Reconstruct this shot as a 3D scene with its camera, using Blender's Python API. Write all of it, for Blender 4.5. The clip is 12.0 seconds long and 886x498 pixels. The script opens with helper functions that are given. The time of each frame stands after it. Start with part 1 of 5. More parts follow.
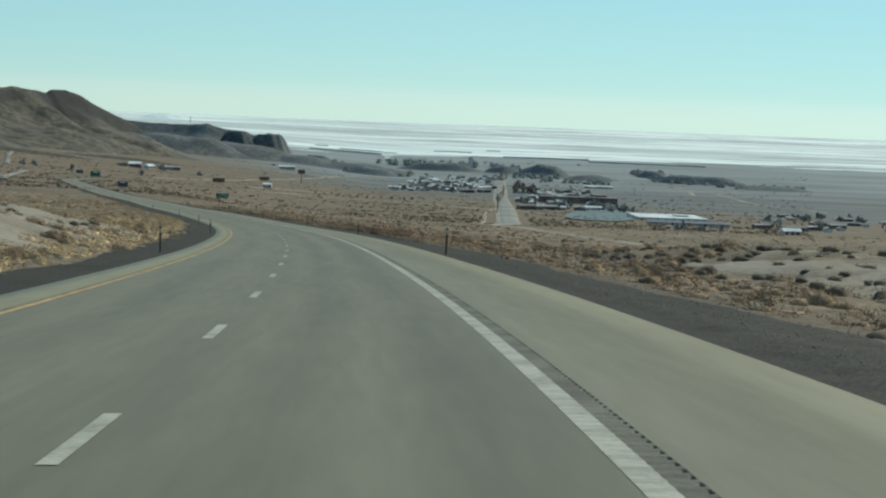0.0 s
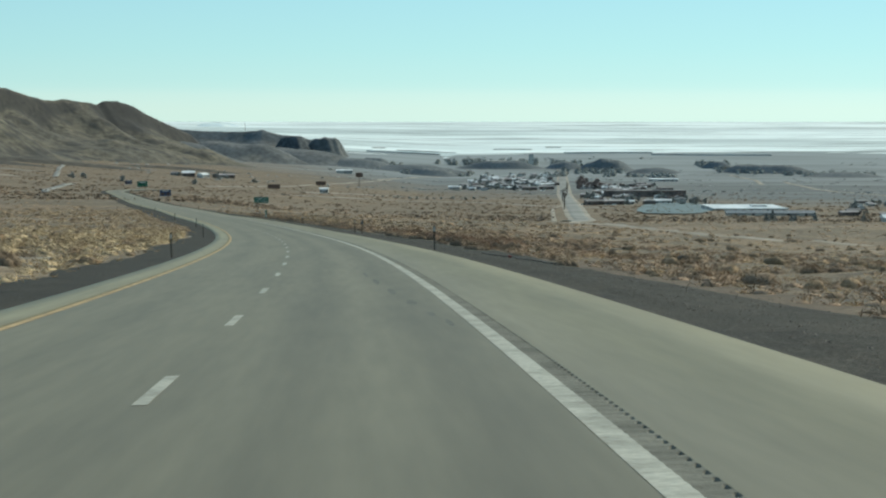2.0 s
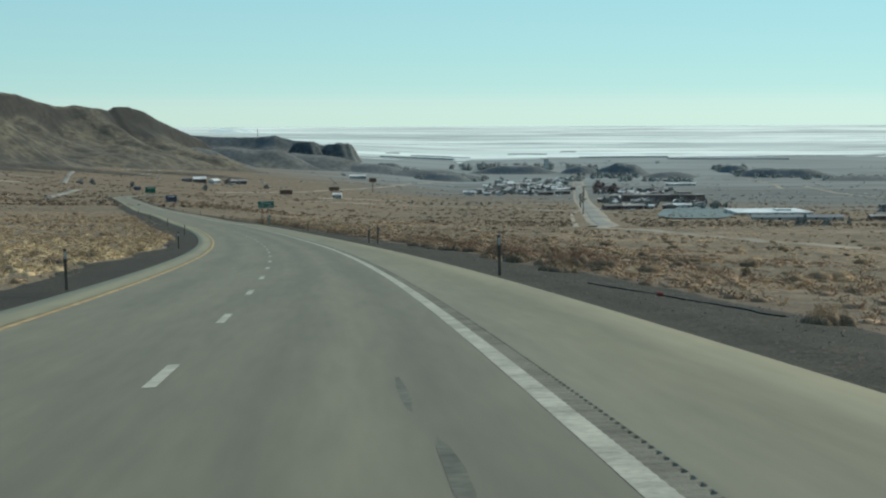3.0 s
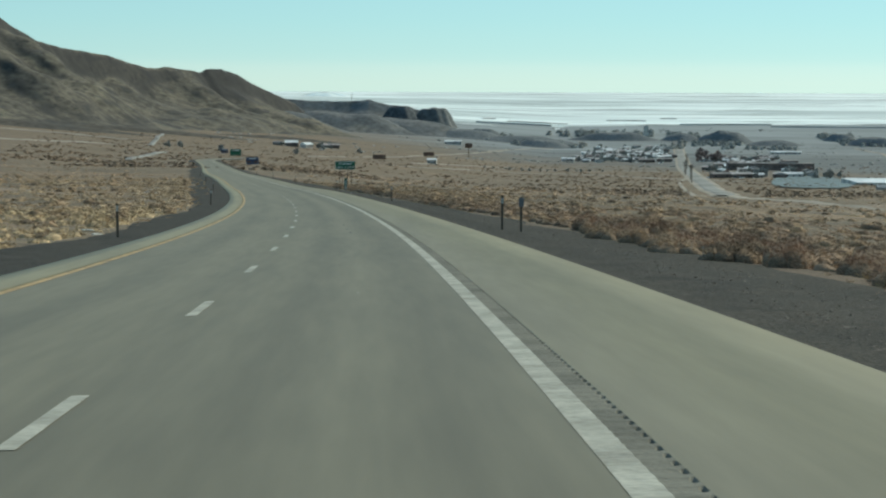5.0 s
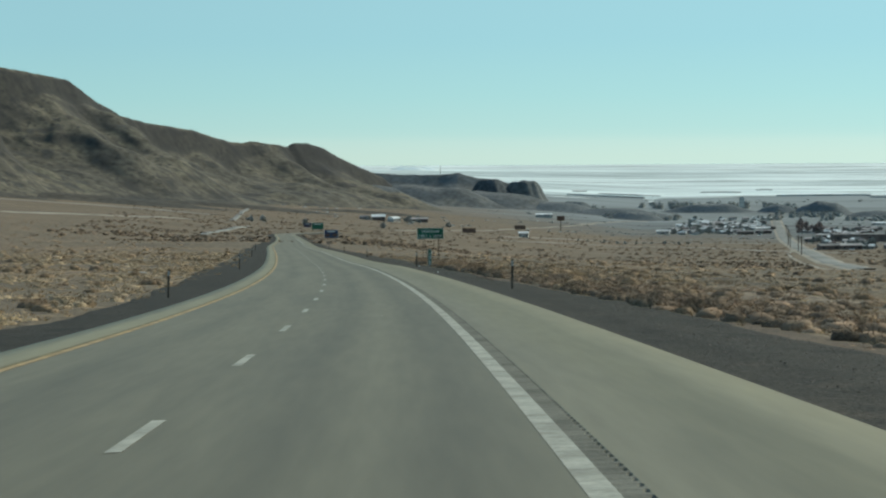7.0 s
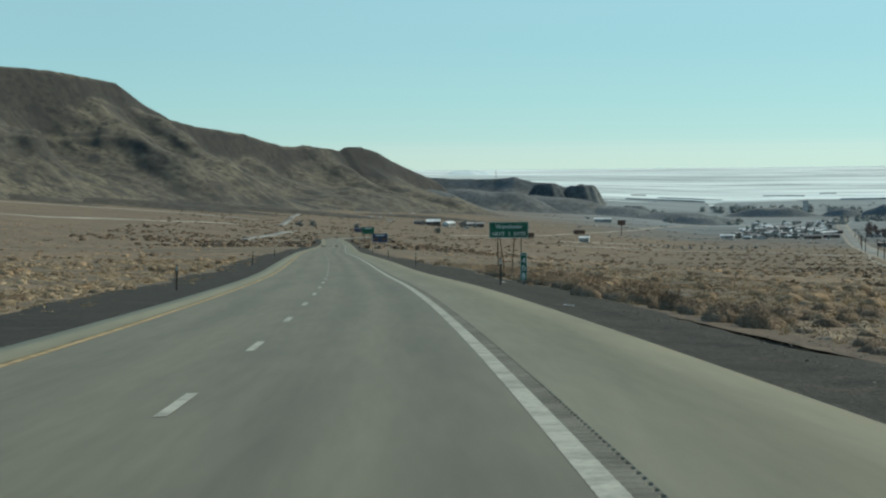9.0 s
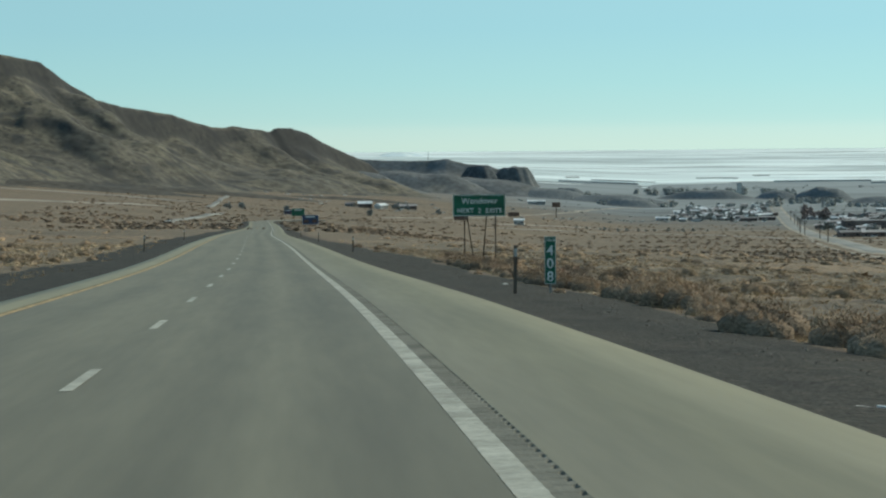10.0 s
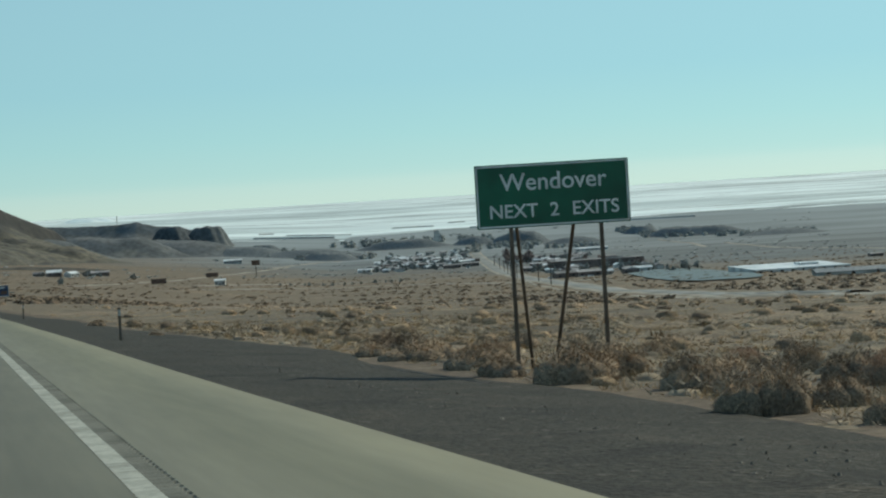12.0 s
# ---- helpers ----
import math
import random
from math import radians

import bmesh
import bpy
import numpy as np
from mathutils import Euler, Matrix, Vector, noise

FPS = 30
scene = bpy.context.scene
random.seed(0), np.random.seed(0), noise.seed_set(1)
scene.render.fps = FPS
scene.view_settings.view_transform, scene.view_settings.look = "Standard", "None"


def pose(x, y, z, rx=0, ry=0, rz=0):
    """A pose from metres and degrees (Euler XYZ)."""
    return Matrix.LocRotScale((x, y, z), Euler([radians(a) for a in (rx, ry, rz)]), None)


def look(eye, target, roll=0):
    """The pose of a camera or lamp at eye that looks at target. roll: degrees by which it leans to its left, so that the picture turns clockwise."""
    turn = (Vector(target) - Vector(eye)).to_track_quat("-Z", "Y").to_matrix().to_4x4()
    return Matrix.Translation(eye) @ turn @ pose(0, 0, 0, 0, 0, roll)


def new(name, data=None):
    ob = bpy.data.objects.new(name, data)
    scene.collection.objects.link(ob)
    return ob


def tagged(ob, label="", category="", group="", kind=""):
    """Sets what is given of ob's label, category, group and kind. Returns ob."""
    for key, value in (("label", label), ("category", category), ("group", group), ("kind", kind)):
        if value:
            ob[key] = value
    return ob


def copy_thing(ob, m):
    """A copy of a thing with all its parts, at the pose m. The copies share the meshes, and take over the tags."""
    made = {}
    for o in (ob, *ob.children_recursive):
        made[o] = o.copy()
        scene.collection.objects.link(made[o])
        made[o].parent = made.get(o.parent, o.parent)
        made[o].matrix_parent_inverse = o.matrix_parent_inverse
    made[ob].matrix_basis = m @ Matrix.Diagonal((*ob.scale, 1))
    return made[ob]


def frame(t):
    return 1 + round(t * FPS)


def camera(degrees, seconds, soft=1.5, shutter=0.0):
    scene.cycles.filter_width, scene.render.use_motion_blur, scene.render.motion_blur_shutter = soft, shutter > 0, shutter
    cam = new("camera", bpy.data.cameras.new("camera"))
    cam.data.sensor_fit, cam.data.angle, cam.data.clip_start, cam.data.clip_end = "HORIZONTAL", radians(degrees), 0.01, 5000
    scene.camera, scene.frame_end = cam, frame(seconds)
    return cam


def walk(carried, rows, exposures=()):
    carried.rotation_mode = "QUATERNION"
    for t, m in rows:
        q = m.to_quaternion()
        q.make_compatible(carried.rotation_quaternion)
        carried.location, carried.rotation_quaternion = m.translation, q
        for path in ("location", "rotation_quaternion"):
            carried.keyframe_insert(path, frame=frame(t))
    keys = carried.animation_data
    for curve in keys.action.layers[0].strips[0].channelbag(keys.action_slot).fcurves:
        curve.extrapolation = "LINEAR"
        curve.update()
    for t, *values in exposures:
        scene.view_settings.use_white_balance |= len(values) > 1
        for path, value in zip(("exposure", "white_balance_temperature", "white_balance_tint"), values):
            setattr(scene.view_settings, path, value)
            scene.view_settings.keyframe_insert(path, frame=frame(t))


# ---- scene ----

# ================= the camera and its drive =================
cam = camera(25.86, 12.0, soft=2.2)
PATH = [
    (0, pose(1.847, 13.387, 0.819, 85.899, -2.180, -0.371)),
    (0.5, pose(1.362, 29.887, -0.117, 85.062, -2.066, -0.008)),
    (1, pose(0.570, 46.942, -1.093, 84.732, -1.412, 0.504)),
    (1.5, pose(-0.275, 64.392, -2.092, 85.048, -0.499, 1.082)),
    (2, pose(-1.284, 81.788, -3.091, 85.875, -0.003, 1.289)),
    (2.5, pose(-2.425, 98.956, -4.067, 86.037, 0.177, 1.382)),
    (4.5, pose(-7.907, 166.919, -7.873, 86.030, -0.142, 3.753)),
    (5, pose(-9.619, 183.863, -8.821, 85.061, -0.180, 4.505)),
    (5.5, pose(-11.481, 200.943, -9.770, 85.327, 0.156, 5.213)),
    (6, pose(-13.490, 218.151, -10.715, 86.189, 0.328, 5.862)),
    (6.5, pose(-15.708, 235.324, -11.647, 86.840, 0.380, 6.482)),
    (7, pose(-18.109, 252.474, -12.557, 87.278, 0.361, 7.122)),
    (7.5, pose(-20.642, 269.715, -13.451, 87.590, 0.335, 7.722)),
    (9.5, pose(-32.142, 339.470, -16.815, 87.298, 0.642, 8.809)),
    (10, pose(-35.444, 357.243, -17.619, 86.929, 0.519, 6.698)),
    (10.5, pose(-38.893, 374.713, -18.393, 86.734, 0.168, 3.201)),
    (11, pose(-42.428, 392.358, -19.180, 86.602, 0.724, 0.503)),
    (11.5, pose(-45.934, 410.065, -19.988, 87.158, 2.178, -0.930)),
    (12, pose(-49.645, 427.370, -20.787, 88.297, 3.450, -2.581)),
]
walk(cam, PATH, exposures=[(0, 0.0, 6500, -1), (1, 0.08, 6500, -1), (2, 0.16, 6500, -1), (2.5, 0.05, 6500, -1), (4.5, -0.04, 6500, -1), (5, 0.09, 6500, -1), (5.5, 0.19, 6500, -1), (6.5, 0.02, 6500, -1), (7.5, -0.06, 6500, -1), (9.5, -0.05, 6500, -1), (10.5, 0.0, 6500, -1), (11, -0.06, 6500, -1), (11.5, 0.0, 6500, -1), (12, -0.14, 6500, -1)])

# ================= sky and sun =================
SUN_EL, SUN_AZ = radians(34), radians(48)
world = bpy.data.worlds.new("sky")
scene.world = world
world.use_nodes = True
wn, wl = world.node_tree.nodes, world.node_tree.links
sky = wn.new("ShaderNodeTexSky")
sky.sky_type, sky.sun_disc, sky.sun_elevation, sky.sun_rotation = "NISHITA", False, SUN_EL, SUN_AZ
sky.altitude, sky.air_density, sky.dust_density, sky.ozone_density = 1300, 1.0, 0.35, 1.3
# desert haze: the sky pales towards the horizon
co = wn.new("ShaderNodeTexCoord")
sep = wn.new("ShaderNodeSeparateXYZ")
wl.new(co.outputs["Generated"], sep.inputs[0])
haze = wn.new("ShaderNodeValToRGB")
he = haze.color_ramp.elements
he[0].position, he[0].color = 0.0, (0.665, 0.83, 0.785, 1)
he[1].position, he[1].color = 1.0, (0.20, 0.40, 0.62, 1)
for pos, col in ((0.007, (0.635, 0.825, 0.80, 1)), (0.013, (0.545, 0.795, 0.80, 1)), (0.032, (0.475, 0.765, 0.815, 1)), (0.060, (0.415, 0.71, 0.825, 1)), (0.25, (0.34, 0.58, 0.80, 1))):
    e = he.new(pos)
    e.color = col
wl.new(sep.outputs["Z"], haze.inputs[0])
thick = wn.new("ShaderNodeMapRange")
thick.inputs["From Min"].default_value, thick.inputs["From Max"].default_value = 0.05, 0.7
thick.inputs["To Min"].default_value, thick.inputs["To Max"].default_value = 1.0, 0.35
wl.new(sep.outputs["Z"], thick.inputs["Value"])
dim = wn.new("ShaderNodeMix")
dim.data_type, dim.blend_type = "RGBA", "MULTIPLY"
dim.inputs["Factor"].default_value, dim.inputs["B"].default_value = 1.0, (0.09, 0.09, 0.09, 1)
wl.new(sky.outputs[0], dim.inputs["A"])
veil = wn.new("ShaderNodeMix")
veil.data_type = "RGBA"
wl.new(thick.outputs[0], veil.inputs["Factor"])
wl.new(dim.outputs["Result"], veil.inputs["A"])
# the haze glows more on the side of the sun
side = wn.new("ShaderNodeVectorMath")
side.operation = "DOT_PRODUCT"
side.inputs[1].default_value = (math.sin(SUN_AZ), math.cos(SUN_AZ), 0.0)
wl.new(co.outputs["Generated"], side.inputs[0])
glow = wn.new("ShaderNodeMapRange")
glow.inputs["From Min"].default_value, glow.inputs["From Max"].default_value = 0.40, 0.85
glow.inputs["To Min"].default_value, glow.inputs["To Max"].default_value = 0.87, 1.05
wl.new(side.outputs["Value"], glow.inputs["Value"])
lit = wn.new("ShaderNodeVectorMath")
lit.operation = "SCALE"
wl.new(haze.outputs[0], lit.inputs[0])
wl.new(glow.outputs[0], lit.inputs["Scale"])
wl.new(lit.outputs[0], veil.inputs["B"])
wl.new(veil.outputs["Result"], wn["Background"].inputs[0])
wn["Background"].inputs[1].default_value = 1.0
lamp = bpy.data.lights.new("sun", "SUN")
lamp.energy, lamp.angle, lamp.color = 3.5, radians(0.5), (1.0, 0.90, 0.73)
sun = new("sun", lamp)
way = Vector((math.sin(SUN_AZ) * math.cos(SUN_EL), math.cos(SUN_AZ) * math.cos(SUN_EL), math.sin(SUN_EL)))
sun.matrix_world = look(way * 300, (0, 0, 0))


# ================= materials =================
def grained(name, base, rough=0.85, spread=0.25, fine=6.0, coarse=0.4, bump=0.3, metal=0.0, tint="", other=None, stretch=(1, 1, 1), edge=(0.4, 0.65), spec=0.3, third=None):
    """A surface with variation at two scales. other: a second colour in patches. tint: a mesh attribute, or "island"/"object", that varies it piece by piece."""
    m = bpy.data.materials.new(name)
    m.use_nodes = True
    n, l = m.node_tree.nodes, m.node_tree.links
    b = n["Principled BSDF"]
    b.inputs["Roughness"].default_value, b.inputs["Metallic"].default_value = rough, metal
    b.inputs["Specular IOR Level"].default_value = spec
    co = n.new("ShaderNodeTexCoord")
    mp = n.new("ShaderNodeMapping")
    mp.inputs["Scale"].default_value = stretch
    l.new(co.outputs["Object"], mp.inputs[0])

    def noisy(scale, detail=4):
        t = n.new("ShaderNodeTexNoise")
        t.inputs["Scale"].default_value, t.inputs["Detail"].default_value = scale, detail
        l.new(mp.outputs[0], t.inputs["Vector"])
        return t.outputs["Fac"]

    f, c = noisy(fine, 5), noisy(coarse, 4)
    mix = n.new("ShaderNodeMix")
    mix.data_type = "RGBA"
    mix.inputs["A"].default_value = (*base, 1)
    mix.inputs["B"].default_value = (*(other or [v * 0.62 for v in base]), 1)
    ramp = n.new("ShaderNodeMapRange")
    ramp.inputs["From Min"].default_value, ramp.inputs["From Max"].default_value = edge
    l.new(c, ramp.inputs["Value"])
    l.new(ramp.outputs[0], mix.inputs["Factor"])
    hue = mix.outputs["Result"]
    for colour, scale, lo, hi in third or ():
        more = n.new("ShaderNodeMix")
        more.data_type = "RGBA"
        more.inputs["B"].default_value = (*colour, 1)
        rr = n.new("ShaderNodeMapRange")
        rr.inputs["From Min"].default_value, rr.inputs["From Max"].default_value = lo, hi
        l.new(noisy(scale, 6), rr.inputs["Value"])
        l.new(rr.outputs[0], more.inputs["Factor"])
        l.new(hue, more.inputs["A"])
        hue = more.outputs["Result"]
    hsv = n.new("ShaderNodeHueSaturation")
    l.new(hue, hsv.inputs["Color"])
    val = n.new("ShaderNodeMapRange")
    val.inputs["From Min"].default_value, val.inputs["From Max"].default_value = 0.25, 0.75
    val.inputs["To Min"].default_value, val.inputs["To Max"].default_value = 1 - spread, 1 + spread
    l.new(f, val.inputs["Value"])
    out = val.outputs[0]
    if tint:
        if tint == "island":
            src = n.new("ShaderNodeNewGeometry").outputs["Random Per Island"]
        elif tint == "object":
            src = n.new("ShaderNodeObjectInfo").outputs["Random"]
        else:
            at_ = n.new("ShaderNodeAttribute")
            at_.attribute_name = tint
            src = at_.outputs["Fac"]
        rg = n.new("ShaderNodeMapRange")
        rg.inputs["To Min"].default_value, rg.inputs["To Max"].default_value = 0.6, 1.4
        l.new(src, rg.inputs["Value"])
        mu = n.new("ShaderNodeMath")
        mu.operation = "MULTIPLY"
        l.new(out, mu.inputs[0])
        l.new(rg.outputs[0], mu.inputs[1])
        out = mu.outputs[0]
    l.new(out, hsv.inputs["Value"])
    l.new(hsv.outputs[0], b.inputs["Base Color"])
    if bump:
        bp = n.new("ShaderNodeBump")
        bp.inputs["Strength"].default_value, bp.inputs["Distance"].default_value = bump, 0.05
        l.new(f, bp.inputs["Height"])
        l.new(bp.outputs[0], b.inputs["Normal"])
    return m


def asphalt():
    """Worn grey asphalt; the attribute across (metres from the lane line, right is positive) tells wheel tracks and shoulders."""
    m = grained("worn_asphalt", (0.188, 0.173, 0.120), 0.69, 0.11, 5.0, 0.7, 0.05, other=(0.158, 0.146, 0.103), spec=0.34)
    n, l = m.node_tree.nodes, m.node_tree.links
    b = n["Principled BSDF"]
    src = b.inputs["Base Color"].links[0].from_socket
    at_ = n.new("ShaderNodeAttribute")
    at_.attribute_name = "across"
    run = n.new("ShaderNodeAttribute")
    run.attribute_name = "along"
    slow = n.new("ShaderNodeMath")
    slow.operation = "MULTIPLY"
    slow.inputs[1].default_value = 0.07
    l.new(run.outputs["Fac"], slow.inputs[0])
    lane = n.new("ShaderNodeCombineXYZ")
    l.new(at_.outputs["Fac"], lane.inputs[0])
    l.new(slow.outputs[0], lane.inputs[1])
    l.new(lane.outputs[0], n["Mapping"].inputs[0])
    ramp = n.new("ShaderNodeValToRGB")
    mr = n.new("ShaderNodeMapRange")
    mr.inputs["From Min"].default_value, mr.inputs["From Max"].default_value = -5.0, 6.5
    l.new(at_.outputs["Fac"], mr.inputs["Value"])
    wob = n.new("ShaderNodeTexNoise")
    wob.inputs["Scale"].default_value = 0.12
    co = n.new("ShaderNodeTexCoord")
    l.new(co.outputs["Object"], wob.inputs["Vector"])
    add = n.new("ShaderNodeMath")
    add.operation = "MULTIPLY_ADD"
    add.inputs[1].default_value = 0.05
    l.new(wob.outputs["Fac"], add.inputs[0])
    l.new(mr.outputs[0], add.inputs[2])
    l.new(add.outputs[0], ramp.inputs[0])
    el = ramp.color_ramp.elements
    stops = [(-5.0, 1.55), (-3.9, 1.45), (-3.4, 1.0), (-2.7, 1.02), (-2.0, 0.88), (-1.2, 1.03), (0.0, 0.92), (0.7, 0.99), (1.25, 0.80), (2.0, 1.04), (2.75, 0.78), (3.3, 0.92), (4.1, 1.18), (5.0, 1.10), (6.5, 1.14)]
    el[0].position, el[1].position = 0.0, 1.0
    for k, (u, v) in enumerate(stops):
        p = (u + 5.0) / 11.5 + 0.025
        e = el[0] if k == 0 else (el[-1] if k == len(stops) - 1 else el.new(min(p, 0.999)))
        if k == 0:
            e.position = 0.0
        warm = 1.0 if -3.5 < u < 4.2 else 0.92
        e.color = (v * 0.72, v * 0.72, v * 0.72 * warm, 1)
    mu = n.new("ShaderNodeMix")
    mu.data_type, mu.blend_type = "RGBA", "MULTIPLY"
    mu.inputs["Factor"].default_value = 1.0
    l.new(src, mu.inputs["A"])
    l.new(ramp.outputs[0], mu.inputs["B"])
    g = n.new("ShaderNodeMix")
    g.data_type, g.blend_type = "RGBA", "MULTIPLY"
    g.inputs["Factor"].default_value = 1.0
    g.inputs["B"].default_value = (1.35, 1.35, 1.35, 1)
    l.new(mu.outputs["Result"], g.inputs["A"])
    l.new(g.outputs["Result"], b.inputs["Base Color"])
    return m


M_ROAD = asphalt()
M_WHITE = grained("worn_white_paint", (0.45, 0.44, 0.37), 0.7, 0.2, 14, 1.5, 0.2, other=(0.30, 0.29, 0.24))
M_OLDYELLOW = grained("old_yellow_paint", (0.235, 0.185, 0.085), 0.75, 0.2, 10, 1.0, 0.2)
M_YELLOW = grained("worn_yellow_paint", (0.50, 0.350, 0.175), 0.7, 0.2, 12, 1.2, 0.2)
M_GROOVE = grained("milled_asphalt", (0.185, 0.180, 0.146), 0.9, 0.12, 20, 1.0, 0.3)
M_TAR = grained("tar_patch", (0.128, 0.121, 0.094), 0.7, 0.3, 9, 1.5, 0.2)
M_GRAVEL = grained("dark_gravel", (0.029, 0.026, 0.020), 0.95, 0.95, 13.0, 0.35, 1.0, other=(0.039, 0.034, 0.026), third=[((0.058, 0.048, 0.035), 0.9, 0.56, 0.74), ((0.018, 0.016, 0.013), 0.6, 0.54, 0.68), ((0.095, 0.085, 0.070), 5.0, 0.63, 0.72)])
M_STONE = grained("pale_verge_stone", (0.15, 0.135, 0.11), 0.9, 0.4, 20, 2, 0.3, tint="island")
M_RUSTSOIL = grained("red_brown_soil", (0.132, 0.096, 0.066), 0.95, 0.6, 6.0, 0.25, 0.8, other=(0.095, 0.070, 0.050), third=[((0.165, 0.125, 0.088), 0.5, 0.58, 0.70)])
M_EARTH = grained("dry_desert_earth", (0.240, 0.172, 0.108), 0.95, 0.85, 6.0, 0.05, 0.8, other=(0.152, 0.122, 0.084), edge=(0.42, 0.6), third=[((0.150, 0.116, 0.078), 0.012, 0.46, 0.60), ((0.27, 0.208, 0.150), 0.02, 0.58, 0.70), ((0.10, 0.080, 0.058), 0.11, 0.54, 0.68), ((0.25, 0.185, 0.115), 0.30, 0.52, 0.66), ((0.095, 0.072, 0.052), 0.9, 0.52, 0.66)])


def basin_soil_haze(m):
    """Greasewood soil on the floor of the basin, with distance haze put into its colour, nearer on its eastern side."""
    n, l = m.node_tree.nodes, m.node_tree.links
    b = n["Principled BSDF"]
    src = b.inputs["Base Color"].links[0].from_socket
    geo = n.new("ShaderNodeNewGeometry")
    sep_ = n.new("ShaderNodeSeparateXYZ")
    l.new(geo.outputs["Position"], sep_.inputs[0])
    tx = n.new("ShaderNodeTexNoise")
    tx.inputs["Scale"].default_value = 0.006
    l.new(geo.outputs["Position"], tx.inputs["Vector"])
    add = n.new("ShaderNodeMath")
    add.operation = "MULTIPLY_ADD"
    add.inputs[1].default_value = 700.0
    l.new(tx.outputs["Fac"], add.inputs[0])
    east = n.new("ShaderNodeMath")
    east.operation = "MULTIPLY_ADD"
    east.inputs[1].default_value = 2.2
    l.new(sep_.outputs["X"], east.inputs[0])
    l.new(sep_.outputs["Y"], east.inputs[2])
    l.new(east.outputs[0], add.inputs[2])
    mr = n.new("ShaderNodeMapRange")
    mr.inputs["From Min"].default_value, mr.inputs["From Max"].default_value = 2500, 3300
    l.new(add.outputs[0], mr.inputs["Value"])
    streak = n.new("ShaderNodeTexNoise")
    streak.inputs["Scale"].default_value = 0.004
    mp = n.new("ShaderNodeMapping")
    mp.inputs["Scale"].default_value = (1, 4, 1)
    l.new(geo.outputs["Position"], mp.inputs[0])
    l.new(mp.outputs[0], streak.inputs["Vector"])
    # the grey-blue of distant air, painted onto the basin floor
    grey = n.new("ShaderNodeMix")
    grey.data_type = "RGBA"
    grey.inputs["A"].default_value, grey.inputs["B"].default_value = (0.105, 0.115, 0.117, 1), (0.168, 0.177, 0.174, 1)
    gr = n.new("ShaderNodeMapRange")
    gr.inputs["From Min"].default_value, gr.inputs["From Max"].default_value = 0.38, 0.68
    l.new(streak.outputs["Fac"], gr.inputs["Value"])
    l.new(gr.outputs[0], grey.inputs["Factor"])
    mix = n.new("ShaderNodeMix")
    mix.data_type = "RGBA"
    l.new(mr.outputs[0], mix.inputs["Factor"])
    # darker, browner soil on the middle slopes
    brown = n.new("ShaderNodeMix")
    brown.data_type = "RGBA"
    brown.inputs["B"].default_value = (0.160, 0.120, 0.080, 1)
    reach_ = n.new("ShaderNodeMapRange")
    reach_.inputs["From Min"].default_value, reach_.inputs["From Max"].default_value = 480, 1000
    l.new(sep_.outputs["Y"], reach_.inputs["Value"])
    drift = n.new("ShaderNodeMapRange")
    drift.inputs["From Min"].default_value, drift.inputs["From Max"].default_value = 0.34, 0.60
    drift.inputs["To Min"].default_value, drift.inputs["To Max"].default_value = 0.75, 0.15
    l.new(streak.outputs["Fac"], drift.inputs["Value"])
    part_ = n.new("ShaderNodeMath")
    part_.operation = "MULTIPLY"
    l.new(reach_.outputs[0], part_.inputs[0])
    l.new(drift.outputs[0], part_.inputs[1])
    l.new(part_.outputs[0], brown.inputs["Factor"])
    l.new(src, brown.inputs["A"])
    l.new(brown.outputs["Result"], mix.inputs["A"])
    # more haze in the colour: paler and bluer in streaks towards the salt flats
    haze_pale = n.new("ShaderNodeMix")
    haze_pale.data_type = "RGBA"
    haze_pale.inputs["B"].default_value = (0.29, 0.322, 0.328, 1)
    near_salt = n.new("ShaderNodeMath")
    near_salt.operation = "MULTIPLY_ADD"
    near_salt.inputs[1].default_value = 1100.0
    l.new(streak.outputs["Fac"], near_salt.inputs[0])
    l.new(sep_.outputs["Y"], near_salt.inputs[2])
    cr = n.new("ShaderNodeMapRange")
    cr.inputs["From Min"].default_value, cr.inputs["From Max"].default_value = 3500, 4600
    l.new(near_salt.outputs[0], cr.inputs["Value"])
    l.new(cr.outputs[0], haze_pale.inputs["Factor"])
    l.new(grey.outputs["Result"], haze_pale.inputs["A"])
    l.new(haze_pale.outputs["Result"], mix.inputs["B"])
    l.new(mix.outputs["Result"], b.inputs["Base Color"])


basin_soil_haze(M_EARTH)
M_SAND = grained("pale_sand", (0.255, 0.222, 0.175), 0.95, 0.28, 2.5, 0.3, 0.4, other=(0.195, 0.158, 0.116), edge=(0.45, 0.62), third=[((0.285, 0.252, 0.205), 0.09, 0.5, 0.62)])
M_SALT = grained("salt_crust", (0.88, 0.96, 0.94), 0.75, 0.10, 0.004, 0.0016, 0.0, other=(0.55, 0.62, 0.61), stretch=(0.55, 8.0, 1), edge=(0.44, 0.62), third=[((0.34, 0.38, 0.37), 0.0034, 0.54, 0.68), ((0.88, 0.95, 0.92), 0.0048, 0.58, 0.66), ((0.42, 0.47, 0.46), 0.0085, 0.56, 0.66)])
M_ROCK = grained("dark_hill_scrub_and_rock", (0.142, 0.125, 0.093), 0.95, 0.5, 0.12, 0.010, 1.0, other=(0.105, 0.096, 0.077), edge=(0.40, 0.60), third=[((0.128, 0.118, 0.086), 0.014, 0.56, 0.70), ((0.060, 0.058, 0.052), 0.03, 0.56, 0.64), ((0.066, 0.062, 0.054), 0.10, 0.55, 0.64)])


